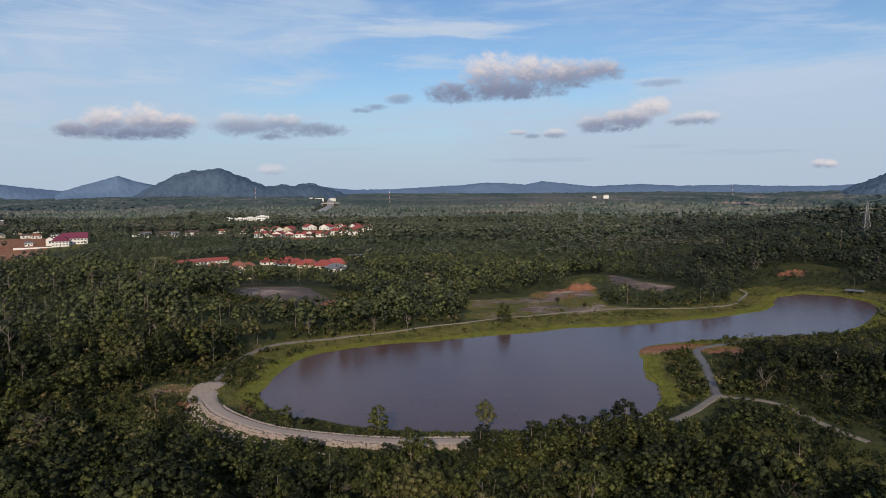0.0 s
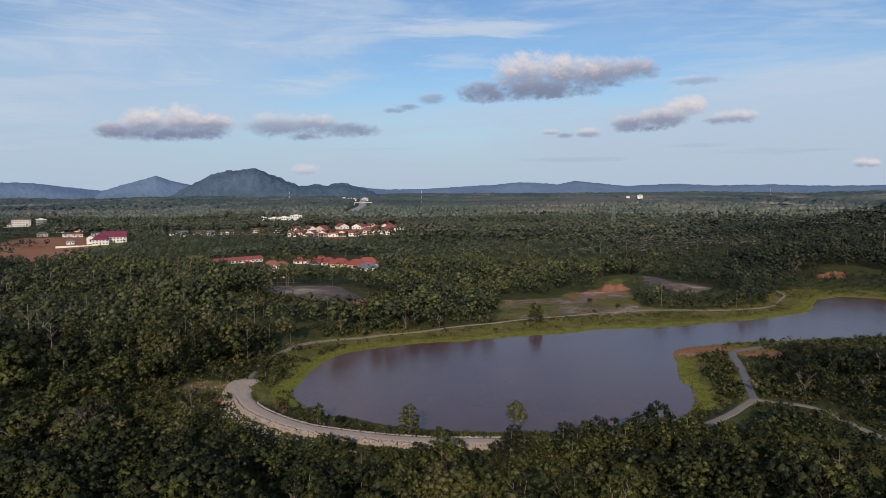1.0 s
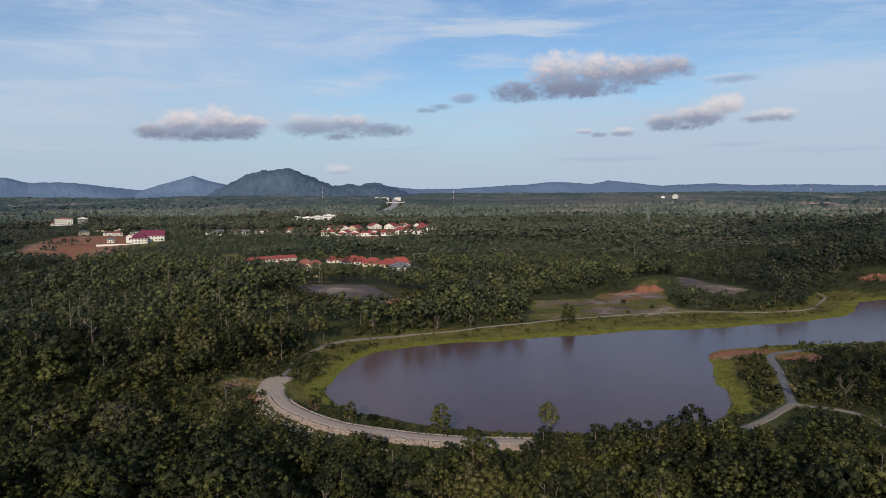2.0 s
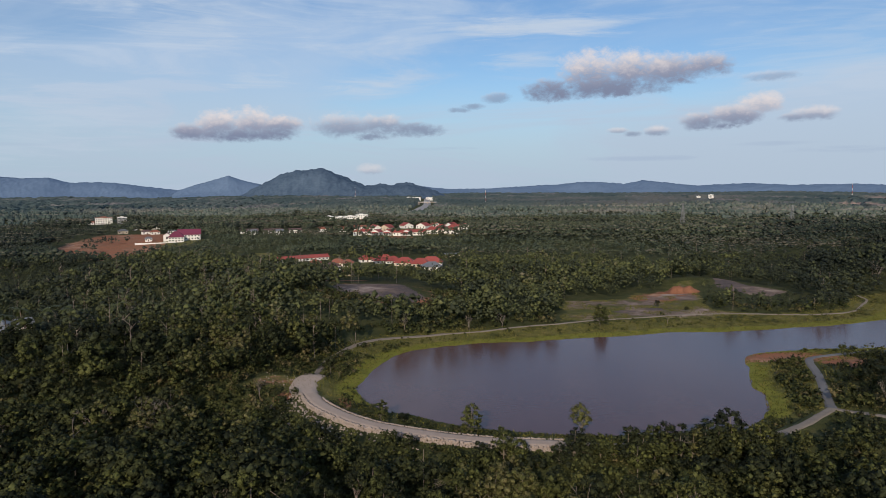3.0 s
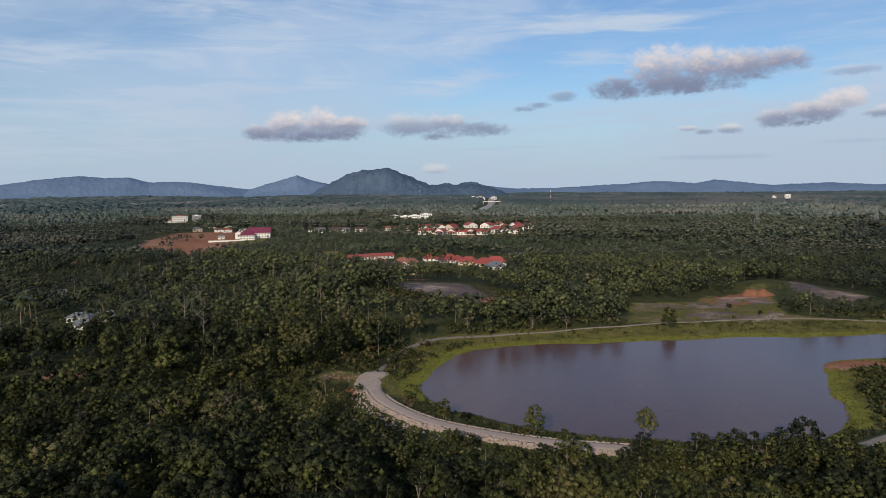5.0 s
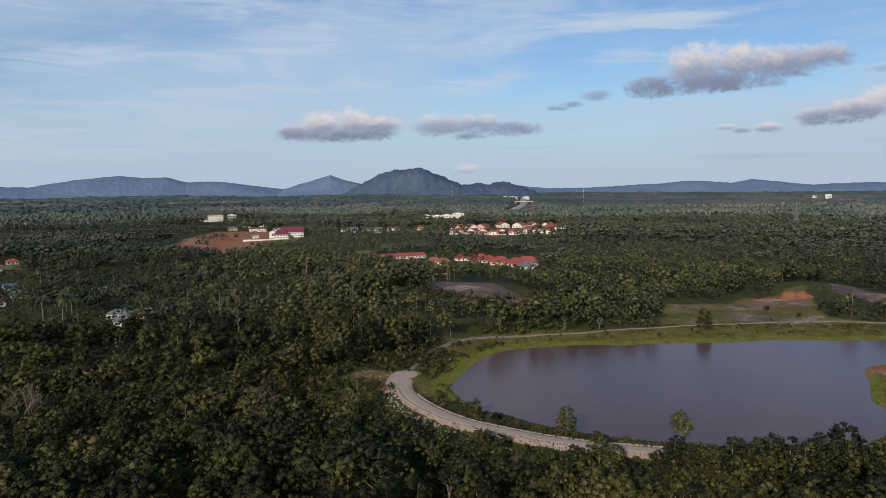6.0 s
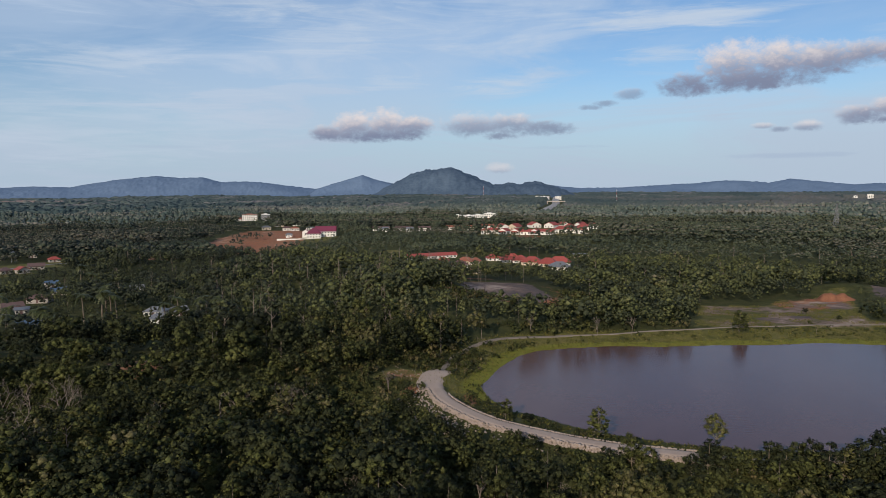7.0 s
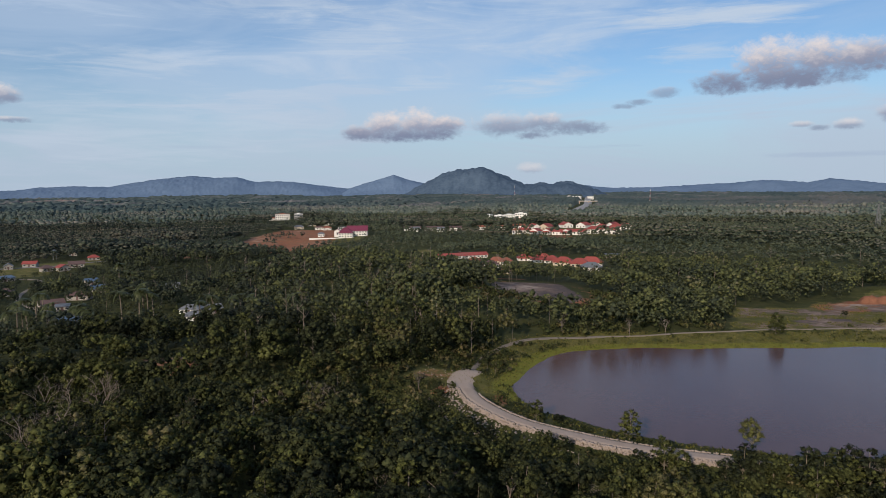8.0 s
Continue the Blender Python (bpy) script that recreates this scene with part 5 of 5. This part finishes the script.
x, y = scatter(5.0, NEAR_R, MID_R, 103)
plant("woods", "dense green wood beyond the lake", templates(24, 8, 6.5, 0.40, 600, 0.85, 0.45, 0.95, 0.85), x, y, LEAF_MID_HAZE, 29, spread=0.6)
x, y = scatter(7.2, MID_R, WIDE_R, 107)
plant("woods", "continuous dark green forest of the plain", templates(20, 5, 0.6, 0.7, 700, 0.95, 0.40, 1.1, 0.8), x, y, LEAF_PLAIN_HAZE, 31, spread=0.4)
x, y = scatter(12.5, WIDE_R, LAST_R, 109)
plant("woods", "haze-dulled green forest far over the plain", templates(12, 1, 0, 1.2, 800, 1.0, 0.3, 2.0, 1.0, True), x, y, LEAF_FAR_HAZE, 37, spread=0.35)


# ---------------------------------------------------------------- single trees, dead trees, palms
def lone_tree(x, y, s, shape, seed, lobes_n, leaves, size, label, wide=1.0):
    t = tree_thing(shape, seed, lobes_n, leaves, size, label)
    t["group"] = "trees on the lake shore"
    t.matrix_basis = pose(x, y, float(height(x, y)) - 0.1, 0, 0, seed * 37 % 360) @ Matrix.Diagonal((s * wide, s * wide, s, 1))
    return t


lone_tree(-43, 184.5, 0.58, "bushy", 931, 24, 70, 0.3, "bushy dark green tree between road and water", 1.2)
lone_tree(-17, 175.5, 0.85, "bushy", 932, 26, 70, 0.3, "upright green tree beside the dam road", 1.1)
lone_tree(11, 176, 0.85, "round", 913, 20, 55, 0.24, "open-crowned tree with layered leaves at the shore")
lone_tree(46, 172, 1.12, "bushy", 934, 28, 70, 0.3, "tall dense green tree at the lake's edge", 1.15)
lone_tree(30, 166, 0.85, "round", 905, 12, 60, 0.24, "yellow-green leafy tree beside the track")
lone_tree(28, 321.5, 0.98, "bushy", 906, 22, 60, 0.3, "round dark green tree alone on the grassy bank", 1.2)
lone_tree(60, 366, 0.36, "round", 907, 9, 60, 0.3, "low round bush tree in the clearing", 1.2)
lone_tree(72, 352, 0.30, "round", 908, 9, 60, 0.3, "low round bush tree in the clearing", 1.2)
lone_tree(-71, 229, 0.62, "round", 909, 12, 60, 0.26, "dark dense tree where path and road meet")
lone_tree(-67, 226, 0.48, "round", 910, 10, 60, 0.26, "dark dense tree where path and road meet")
lone_tree(-37, 186, 0.24, "bushy", 915, 14, 70, 0.5, "low yellowish bush at the water's edge", 2.0)
BUSHY = [tree_thing("bushy", 940 + k, 24, 75, 0.3, "bushy low tree at the foot of the dam") for k in range(4)]
g = np.random.default_rng(44)
foot = [(-13, 160, 0.55), (-8, 161, 0.8), (-5, 159.5, 0.7), (0, 160, 0.4), (5, 161, 0.5)] + [(x, float(np.interp(x, [8, 25, 52, 66], [163.5, 166, 171.5, 178])) - 2.5 * g.random(), (0.45 if 11 < x < 18 else 0.72) + 0.25 * g.random()) for x in np.arange(8.5, 57, 3.1)]
for k, (x, y, s) in enumerate(foot):
    m = pose(x, y, float(height(x, y)) - 0.2, 0, 0, k * 67) @ Matrix.Diagonal((s * 1.2, s * 1.2, s, 1))
    if k < 4:
        BUSHY[k].matrix_basis = m
    else:
        copy_thing(BUSHY[k % 4], m).scale = (s * 1.2, s * 1.2, s)


def dead_tree_mesh(seed, spread=0.6, deep=4):
    """A leafless tree: a forked, tapering trunk and its twigs."""
    r = random.Random(seed)
    trunk = bmesh.new()

    def grow(p, way, length, thick, level):
        mid = p + way * length * 0.5 + Vector((r.uniform(-1, 1), r.uniform(-1, 1), 0)) * length * 0.06
        tip = p + way * length
        for a, b, k in ((p, mid, 1.0), (mid, tip, 0.8)):
            bar(trunk, a, b, thick * k, thick * (k - 0.22), 5 if level < 2 else 3)
        if level == deep:
            return
        for k in range(3 if level else 4):
            side = Vector((r.uniform(-1, 1), r.uniform(-1, 1), r.uniform(-0.2, 0.6))).normalized()
            q = tip if k < 2 else p.lerp(tip, r.uniform(0.45, 0.9))
            grow(q, (way * (1 - spread * 0.55) + side * spread).normalized(), length * r.uniform(0.5, 0.72), thick * 0.55, level + 1)
    grow(Vector((0, 0, -0.5)), Vector((r.uniform(-0.08, 0.08), r.uniform(-0.08, 0.08), 1)).normalized(), 5.2, 0.16, 0)
    me = bpy.data.meshes.new("dead_tree")
    trunk.to_mesh(me)
    trunk.free()
    me.materials.append(PALE_BARK)
    return me


DEAD = [tagged(new("dead_tree", dead_tree_mesh(40 + k, 0.5 + 0.08 * k)), "bare leafless grey tree with thin branches", "dead tree", "bare trees in the wood") for k in range(5)]
BARE = [(-152, 116, 1.5), (-147, 112, 1.4), (-187, 150, 1.3), (-180, 153, 1.35), (-160, 133, 1.4), (-176, 161, 1.3), (-170, 158, 1.25), (-164, 150, 1.3), (-150, 126, 1.35), (-129, 148, 1.3), (-115, 165, 1.35), (-106, 173, 1.35), (-100, 168, 1.25),
        (139, 221, 1.0), (32, 166, 0.85), (-30, 301, 0.75), (-16, 305, 0.75), (-57, 292, 0.8), (-72, 262, 0.5), (59, 330, 0.45), (-84, 199, 0.75), (-62, 128, 1.0), (-48, 132, 1.05), (-30, 126, 0.95), (-122, 135, 1.0),
        (96, 204, 0.8), (110, 196, 0.8), (-190, 300, 1.2), (-165, 330, 1.25), (-140, 310, 1.1), (-150, 350, 1.2), (-175, 280, 1.1), (70, 135, 0.95), (20, 128, 0.9), (-20, 140, 0.9), (-135, 470, 1.2), (-158, 462, 1.3), (205, 455, 1.2), (250, 480, 1.3)]
for i, (x, y, s) in enumerate(BARE):
    m = pose(x, y, float(height(x, y)), 0, 0, i * 77 % 360) @ Matrix.Diagonal((s, s, s, 1))
    if i < 5:
        DEAD[i].matrix_basis = m
    else:
        copy_thing(DEAD[i % 5], m).scale = (s, s, s)


PALM_LEAF = plain("palm_leaf", (0.050, 0.058, 0.018), 0.5, 0.3, 1.2)


def frond_mesh():
    """One arching palm frond: a rib with drooping leaflets on both sides."""
    V, F = [], []
    rib = [Vector((0.36 * k, 0, 0.9 * math.sin(k / 10 * 2.2) - 0.028 * k * k)) for k in range(11)]
    for k in range(10):
        a, b = rib[k], rib[k + 1]
        long = 0.95 * math.sin(math.pi * (0.12 + 0.8 * k / 10)) + 0.15
        for s in (-1, 1):
            i = len(V)
            V += [a, b, (a + b) / 2 + Vector((0.35, s * long, -0.45 * long))]
            F.append((i, i + 1, i + 2))
        i = len(V)
        V += [a + Vector((0, 0.05, 0)), a - Vector((0, 0.05, 0)), b]
        F.append((i, i + 1, i + 2))
    return tri_mesh("frond", [tuple(v) for v in V], F, PALM_LEAF)


def palm_thing():
    root = new("palm")
    r = random.Random(4)
    bm = bmesh.new()
    spine = [Vector((0.05 * k * k * 0.35, 0, 1.5 * k - 0.5)) for k in range(6)]
    for a, b in zip(spine, spine[1:]):
        bar(bm, a, b, 0.2 - 0.02 * a.z / 2, 0.19 - 0.02 * b.z / 2, 6)
    part("trunk", bm, BARK, root)
    me = frond_mesh()
    for k in range(18):
        f = new("frond", me)
        f.parent = root
        f.matrix_basis = Matrix.Translation(spine[-1]) @ pose(0, 0, 0, 0, -48 + 75 * ((k * 7) % 18) / 18, k * 137.5 + r.uniform(-8, 8)) @ Matrix.Diagonal((0.66, 0.6, 0.75, 1))
    return tagged(root, "coconut palm with arching green fronds", "palm tree", "palms of the village")


PALM = palm_thing()
PALMS = [(-279, 209), (-283, 217), (-269, 211), (-261, 214), (-249, 217), (-245, 219), (-234, 217), (-258, 262), (-275, 282), (-255, 268), (-219, 259), (-203, 263), (-197, 269), (-222, 272),
         (-290, 225), (-270, 222), (-265, 275), (-262, 255), (-300, 240), (-310, 252), (-330, 330), (-350, 340), (-180, 275)]
for i, (x, y) in enumerate(PALMS):
    s = 1.45 + 0.45 * ((i * 7) % 10) / 10
    m = pose(x, y, float(height(x, y)), 0, 0, i * 101 % 360) @ Matrix.Diagonal((s, s, s, 1))
    if i == 0:
        PALM.matrix_basis = m
    else:
        copy_thing(PALM, m).scale = (s, s, s)

# ---------------------------------------------------------------- undergrowth, grass, rubble
SHRUB = foliage("shrub_leaves", [(0.0, (0.026, 0.031, 0.013)), (0.5, (0.044, 0.050, 0.017)), (0.8, (0.070, 0.070, 0.023)), (1.0, (0.105, 0.085, 0.042))], own=False)
GRASS = foliage("grass_blades", [(0.0, (0.062, 0.066, 0.015)), (0.5, (0.105, 0.105, 0.022)), (1.0, (0.165, 0.135, 0.050))], own=False)


def undergrowth():
    g = np.random.default_rng(71)
    n = 37000
    x, y = g.uniform(-125, 275, n), g.uniform(148, 475, n)
    shore = line_distance(x, y, LAKE, True)
    roads = np.minimum.reduce([line_distance(x, y, l) - w for l, w in ((DAM, 3.4), (CREST, 2.2), (FAR_PATH, 0.9), (FORK_PATH, 2.4), (EAST_PATH, 2.2))])
    toe = y - np.interp(x, [p[0] for p in TOE], [p[1] for p in TOE])
    patch = value_noise(x, y, 9, 31)
    dense = np.zeros(n)
    inside = (toe > 0) & (x > -72) & (x < 66) & (y < 215) & (shore > 0.2)
    dense = np.where(inside, 1.0, dense)
    slope = (toe < -1.2) & (toe > -17) & (x > -85) & (x < 75)
    dense = np.where(slope, np.where(x < -44, 0.3, 0.75 + 0.25 * (patch > 0.5)), dense)
    west = (x < -52) & (y > 200) & (y < 275) & (shore > 5) & (shore < 20)
    dense = np.where(west, 0.8 * (patch > 0.32), dense)
    north = (y > 260) & (shore > 7) & (shore < 22) & (x < 190)
    dense = np.where(north, 0.5 * (patch > 0.42), dense)
    spit = (x > 73) & (x < 95) & (y > 206) & (y < 264) & (shore > 8)
    dense = np.where(spit, 0.9, dense)
    edge = (roads > 0.3) & (roads < 4) & (shore > 6)
    dense = np.where(edge & (patch > 0.35), np.maximum(dense, 0.25), dense)
    verge = line_distance(x, y, EAST_PATH)
    dense = np.where((verge > 1.7) & (verge < 11), 0.9, dense)
    yard = line_distance(x, y, YARD_SOIL, True)
    rank_yard = (yard > 0.8) & (yard < 32) & (x < -72)
    dense = np.where(rank_yard, 0.9, dense)
    tip = (x > 100) & (x < 235) & (y > 225) & (y < 320) & (shore > 4)
    dense = np.where(tip, 0.45, dense)
    spit = spit | tip
    east = (shore > 3) & (shore < 55) & (x > 170) & (y > 300)
    dense = np.where(east, np.where(shore > 16, 0.5, 0.4 * (patch > 0.45)), dense)
    keep = (g.random(n) < dense) & (roads > 0.2) & (shore > 0.3) & (bump(x, y, 88, 272, 16, 7, 20) + bump(x, y, 108, 262, 10, 12, 0) < 0.5) & (np.hypot((x + 75) * 1.15, (y - 213) * 0.75) > 7)
    return x[keep], y[keep], spit[keep], shore[keep], west[keep] | slope[keep] | rank_yard[keep]


def plant_small(name, label, mat, forms, x, y, s, seed):
    g = np.random.default_rng(seed)
    turn, kind, tint = g.random(len(x)) * 6.283, g.integers(0, len(forms), len(x)), g.random(len(x))
    z = height(x, y)
    V, F, C, N, at = [], [], [], [], 0
    for k, (tv, tf, *tn) in enumerate(forms):
        i = np.nonzero(kind == k)[0]
        c, sn = np.cos(turn[i])[:, None], np.sin(turn[i])[:, None]
        V.append(np.stack([(tv[None, :, 0] * c - tv[None, :, 1] * sn) * s[i, None] + x[i, None], (tv[None, :, 0] * sn + tv[None, :, 1] * c) * s[i, None] + y[i, None], tv[None, :, 2] * s[i, None] + z[i, None]], -1).reshape(-1, 3))
        F.append((tf[None] + (np.arange(len(i)) * len(tv))[:, None, None] + at).reshape(-1, 3))
        C.append(np.repeat(tint[i], len(tv)))
        if tn:
            q = tn[0]
            N.append(np.stack([q[None, :, 0] * c - q[None, :, 1] * sn, q[None, :, 0] * sn + q[None, :, 1] * c, np.repeat(q[None, :, 2], len(i), 0)], -1).reshape(-1, 3))
        at += len(i) * len(tv)
    return tagged(new(name, tri_mesh(name, np.concatenate(V), np.concatenate(F), mat, np.concatenate(C), np.concatenate(N) if N else None)), label, name, kind="stuff")


ux, uy, spit, ushore, rank = undergrowth()
g = np.random.default_rng(73)
us = np.where(spit, 1.35, np.where(uy < 215, 0.55, 0.6)) * (0.5 + 0.9 * g.random(len(ux)))
us = np.where((uy < 215) & (ushore < 4), us * 0.8, us) * np.where(rank, 1.8, 1.0) * np.where((uy < 215) & ~rank, 1.35, 1.0)
forms = []
for k in range(6):
    gg = np.random.default_rng(80 + k)
    forms.append(crown_arrays(gg, [(gg.normal(0, 0.5), gg.normal(0, 0.5), 0.55 + 0.5 * gg.random(), 0.6 + 0.3 * gg.random()) for _ in range(2)], 18, 0.28, 0.55))
plant_small("shrubs", "low green shrubs on the banks and verges", SHRUB, forms, ux, uy, us, 75)

gx, gy = g.uniform(-95, 240, 110000), g.uniform(175, 430, 110000)
gshore = line_distance(gx, gy, LAKE, True)
keep = (gshore > 0.1) & (gshore < 24) & ((gy > 205) | (gshore < 6)) & (line_distance(gx, gy, FAR_PATH) > 1.8) & (line_distance(gx, gy, FORK_PATH) > 2.2) & (line_distance(gx, gy, DAM) > 4)
keep |= (line_distance(gx, gy, CLEARING, True) < 0) & (value_noise(gx, gy, 8, 3) > 0.5)
keep &= bump(gx, gy, 88, 272, 16, 7, 20) < 0.6
tv = np.array([(-0.22, 0, 0), (0.22, 0, 0), (0.05, 0.1, 0.55), (-0.1, 0.2, 0), (0.12, -0.22, 0), (-0.08, -0.05, 0.42)])
plant_small("grass", "long yellow-green grass on the lake's banks", GRASS, [(tv, np.array([(0, 1, 2), (3, 4, 5)]))], gx[keep], gy[keep], 0.4 + 0.7 * g.random(int(keep.sum())), 77)

# undergrowth under the trees
fx, fy = scatter(4.6, 100, 420, 141)
keep = (np.hypot(fx, fy) < 260) | ((np.abs(fx + 95) < 75) & (np.abs(fy - 370) < 60)) | (line_distance(fx, fy, FAR_PATH) < 16) | (line_distance(fx, fy, CLEARING, True) < 12) | (line_distance(fx, fy, LOT, True) < 10)
fx, fy = fx[keep], fy[keep]
fs = 1.3 + 1.5 * g.random(len(fx))
paths = np.minimum.reduce([line_distance(fx, fy, l) for l in (FORK_PATH, EAST_PATH, DAM, CREST)])
plant_small("understory", "dark green bushes and saplings under the trees", SHRUB, forms, fx, fy, np.minimum(fs, 0.4 + 0.12 * paths), 83)

# pale trunks and snags that stand out of the wood
snag_x, snag_y = (np.concatenate(q) for q in zip(scatter(22.0, 350, 620, 131), scatter(38.0, 120, 250, 133), scatter(15.0, 240, 470, 135, 12.0, 40.0)))
snag_v, snag_f = [], []
for k in range(5):
    r = random.Random(90 + k)
    v, f = thin_trunk(9 + 4 * r.random(), 0.11)
    for q in range(9):
        a, z, long = r.random() * 6.283, 5 + 5.5 * r.random(), r.uniform(0.7, 1.7)
        tip = np.array((math.cos(a) * long, math.sin(a) * long, z + long * r.uniform(0.6, 1.3)))
        root = np.array((0, 0, z))
        v = np.concatenate([v, [root + (0, 0, 0.09), root - (0, 0, 0.09), tip, root + (0.07, -0.07, 0), root - (0.07, -0.07, 0)]])
        f = np.concatenate([f, np.array([(0, 1, 2), (3, 4, 2)]) + len(v) - 5])
    snag_v.append((v, f))
plant_small("snags", "thin pale bare trunks standing out of the wood", PALE_BARK, snag_v, snag_x, snag_y, tree_scale(snag_x, snag_y, g) * (0.90 + 0.35 * g.random(len(snag_x))), 79)


def stone_bank():
    """Pale quarry stones: the wall on the dam's outer edge, a kerb on the inner edge, and loose rubble down the slope."""
    r = random.Random(12)
    V, F = [], []
    cube = np.array([(-1, -1, -1), (1, -1, -1), (1, 1, -1), (-1, 1, -1), (-1, -1, 1), (1, -1, 1), (1, 1, 1), (-1, 1, 1)], float)
    quads = ((0, 2, 1), (0, 3, 2), (4, 5, 6), (4, 6, 7), (0, 1, 5), (0, 5, 4), (1, 2, 6), (1, 6, 5), (2, 3, 7), (2, 7, 6), (3, 0, 4), (3, 4, 7))
    g = np.random.default_rng(12)

    def stone(x, y, z, s):
        a = r.random() * 6.283
        v = cube * (s * r.uniform(0.7, 1.3), s * r.uniform(0.7, 1.2), s * r.uniform(0.6, 1.0)) * 0.5 + g.normal(0, 0.13 * s, (8, 3))
        c, sn = math.cos(a), math.sin(a)
        F.extend([tuple(k + len(V) for k in q) for q in quads])
        V.extend(zip(v[:, 0] * c - v[:, 1] * sn + x, v[:, 0] * sn + v[:, 1] * c + y, v[:, 2] + z))
    line = smooth_line(DAM, 0.5)
    for i, p in enumerate(line):
        way = (line[min(i + 1, len(line) - 1)] - line[max(i - 1, 0)]).normalized()
        side = Vector((way.y, -way.x, 0))
        for row in range(4):
            q = p + side * (2.6 + 0.13 * row + r.uniform(-0.15, 0.15)) + way * r.uniform(-0.2, 0.2)
            stone(q.x, q.y, 2.05 - 0.27 * row + r.uniform(-0.1, 0.1), r.uniform(0.3, 0.75))
        for _ in range(2 if i > 14 else 0):
            q = p - side * (2.6 + r.uniform(-0.12, 0.12)) + way * r.uniform(-0.25, 0.25)
            stone(q.x, q.y, 2.12, r.uniform(0.25, 0.5))
        for _ in range(6 if i < len(line) * 0.4 else 1 if i < len(line) * 0.62 else 0):
            q = p + side * (3.4 + 9 * r.random() ** 1.4)
            stone(q.x, q.y, float(height(q.x, q.y)) + 0.05, r.uniform(0.15, 0.55))
    for _ in range(45):
        x, y = r.uniform(-91, -80), r.uniform(208, 222)
        stone(x, y, float(height(x, y)) + 0.05, r.uniform(0.15, 0.4))
    return tagged(new("stone_bank", tri_mesh("stone_bank", V, F, RUBBLE)), "pale quarry stone wall and rubble along the dam road", "stone wall", kind="stuff")


stone_bank()


def earth_bank(x, y, length, tall, turn, seed, label):
    """A cut bank of bare soil: a steep gullied face, a ragged brow and a gentle back."""
    u, v = np.meshgrid(np.linspace(-1, 1, 49), np.linspace(0, 1, 19), indexing="ij")
    rise = np.interp(v, [0, 0.1, 0.28, 0.42, 0.6, 1], [0, 0.25, 0.85, 1.0, 0.8, 0])
    lx = u * length / 2
    ly = (v - 0.25) * tall * 3.2
    brow = (1 - np.abs(u) ** 3) * (1.0 + 0.35 * u) * (0.25 + 1.0 * value_noise(lx, 0 * lx, 3.2, seed))
    gully = (value_noise(lx * 3, ly, 2.2, seed + 1) - 0.5) * 0.9 * np.minimum(1, rise * 2)
    a = math.radians(turn)
    px = x + lx * math.cos(a) - (ly + gully) * math.sin(a)
    py = y + lx * math.sin(a) + (ly + gully) * math.cos(a)
    z = height(px.ravel(), py.ravel()).reshape(px.shape) - 0.3 + tall * rise * brow + 0.25 * gully
    k = np.arange(px.size).reshape(px.shape)
    a, b, c, d = k[:-1, :-1].ravel(), k[1:, :-1].ravel(), k[1:, 1:].ravel(), k[:-1, 1:].ravel()
    faces = np.concatenate([np.stack([a, b, c], -1), np.stack([a, c, d], -1)])
    me = tri_mesh("earth_bank", np.stack([px, py, z], -1).reshape(-1, 3), faces, RED_EARTH)
    return tagged(new("earth_bank", me), label, "earth bank", kind="structure")


RED_EARTH = plain("red_earth", (0.20, 0.085, 0.048), 0.95, 0.6, 0.3)
earth_bank(80, 412, 26, 3.6, 6, 5, "eroded orange earth bank beside the clearing")
earth_bank(226, 452, 20, 3.4, -12, 9, "steep orange soil cut at the foot of the hill")
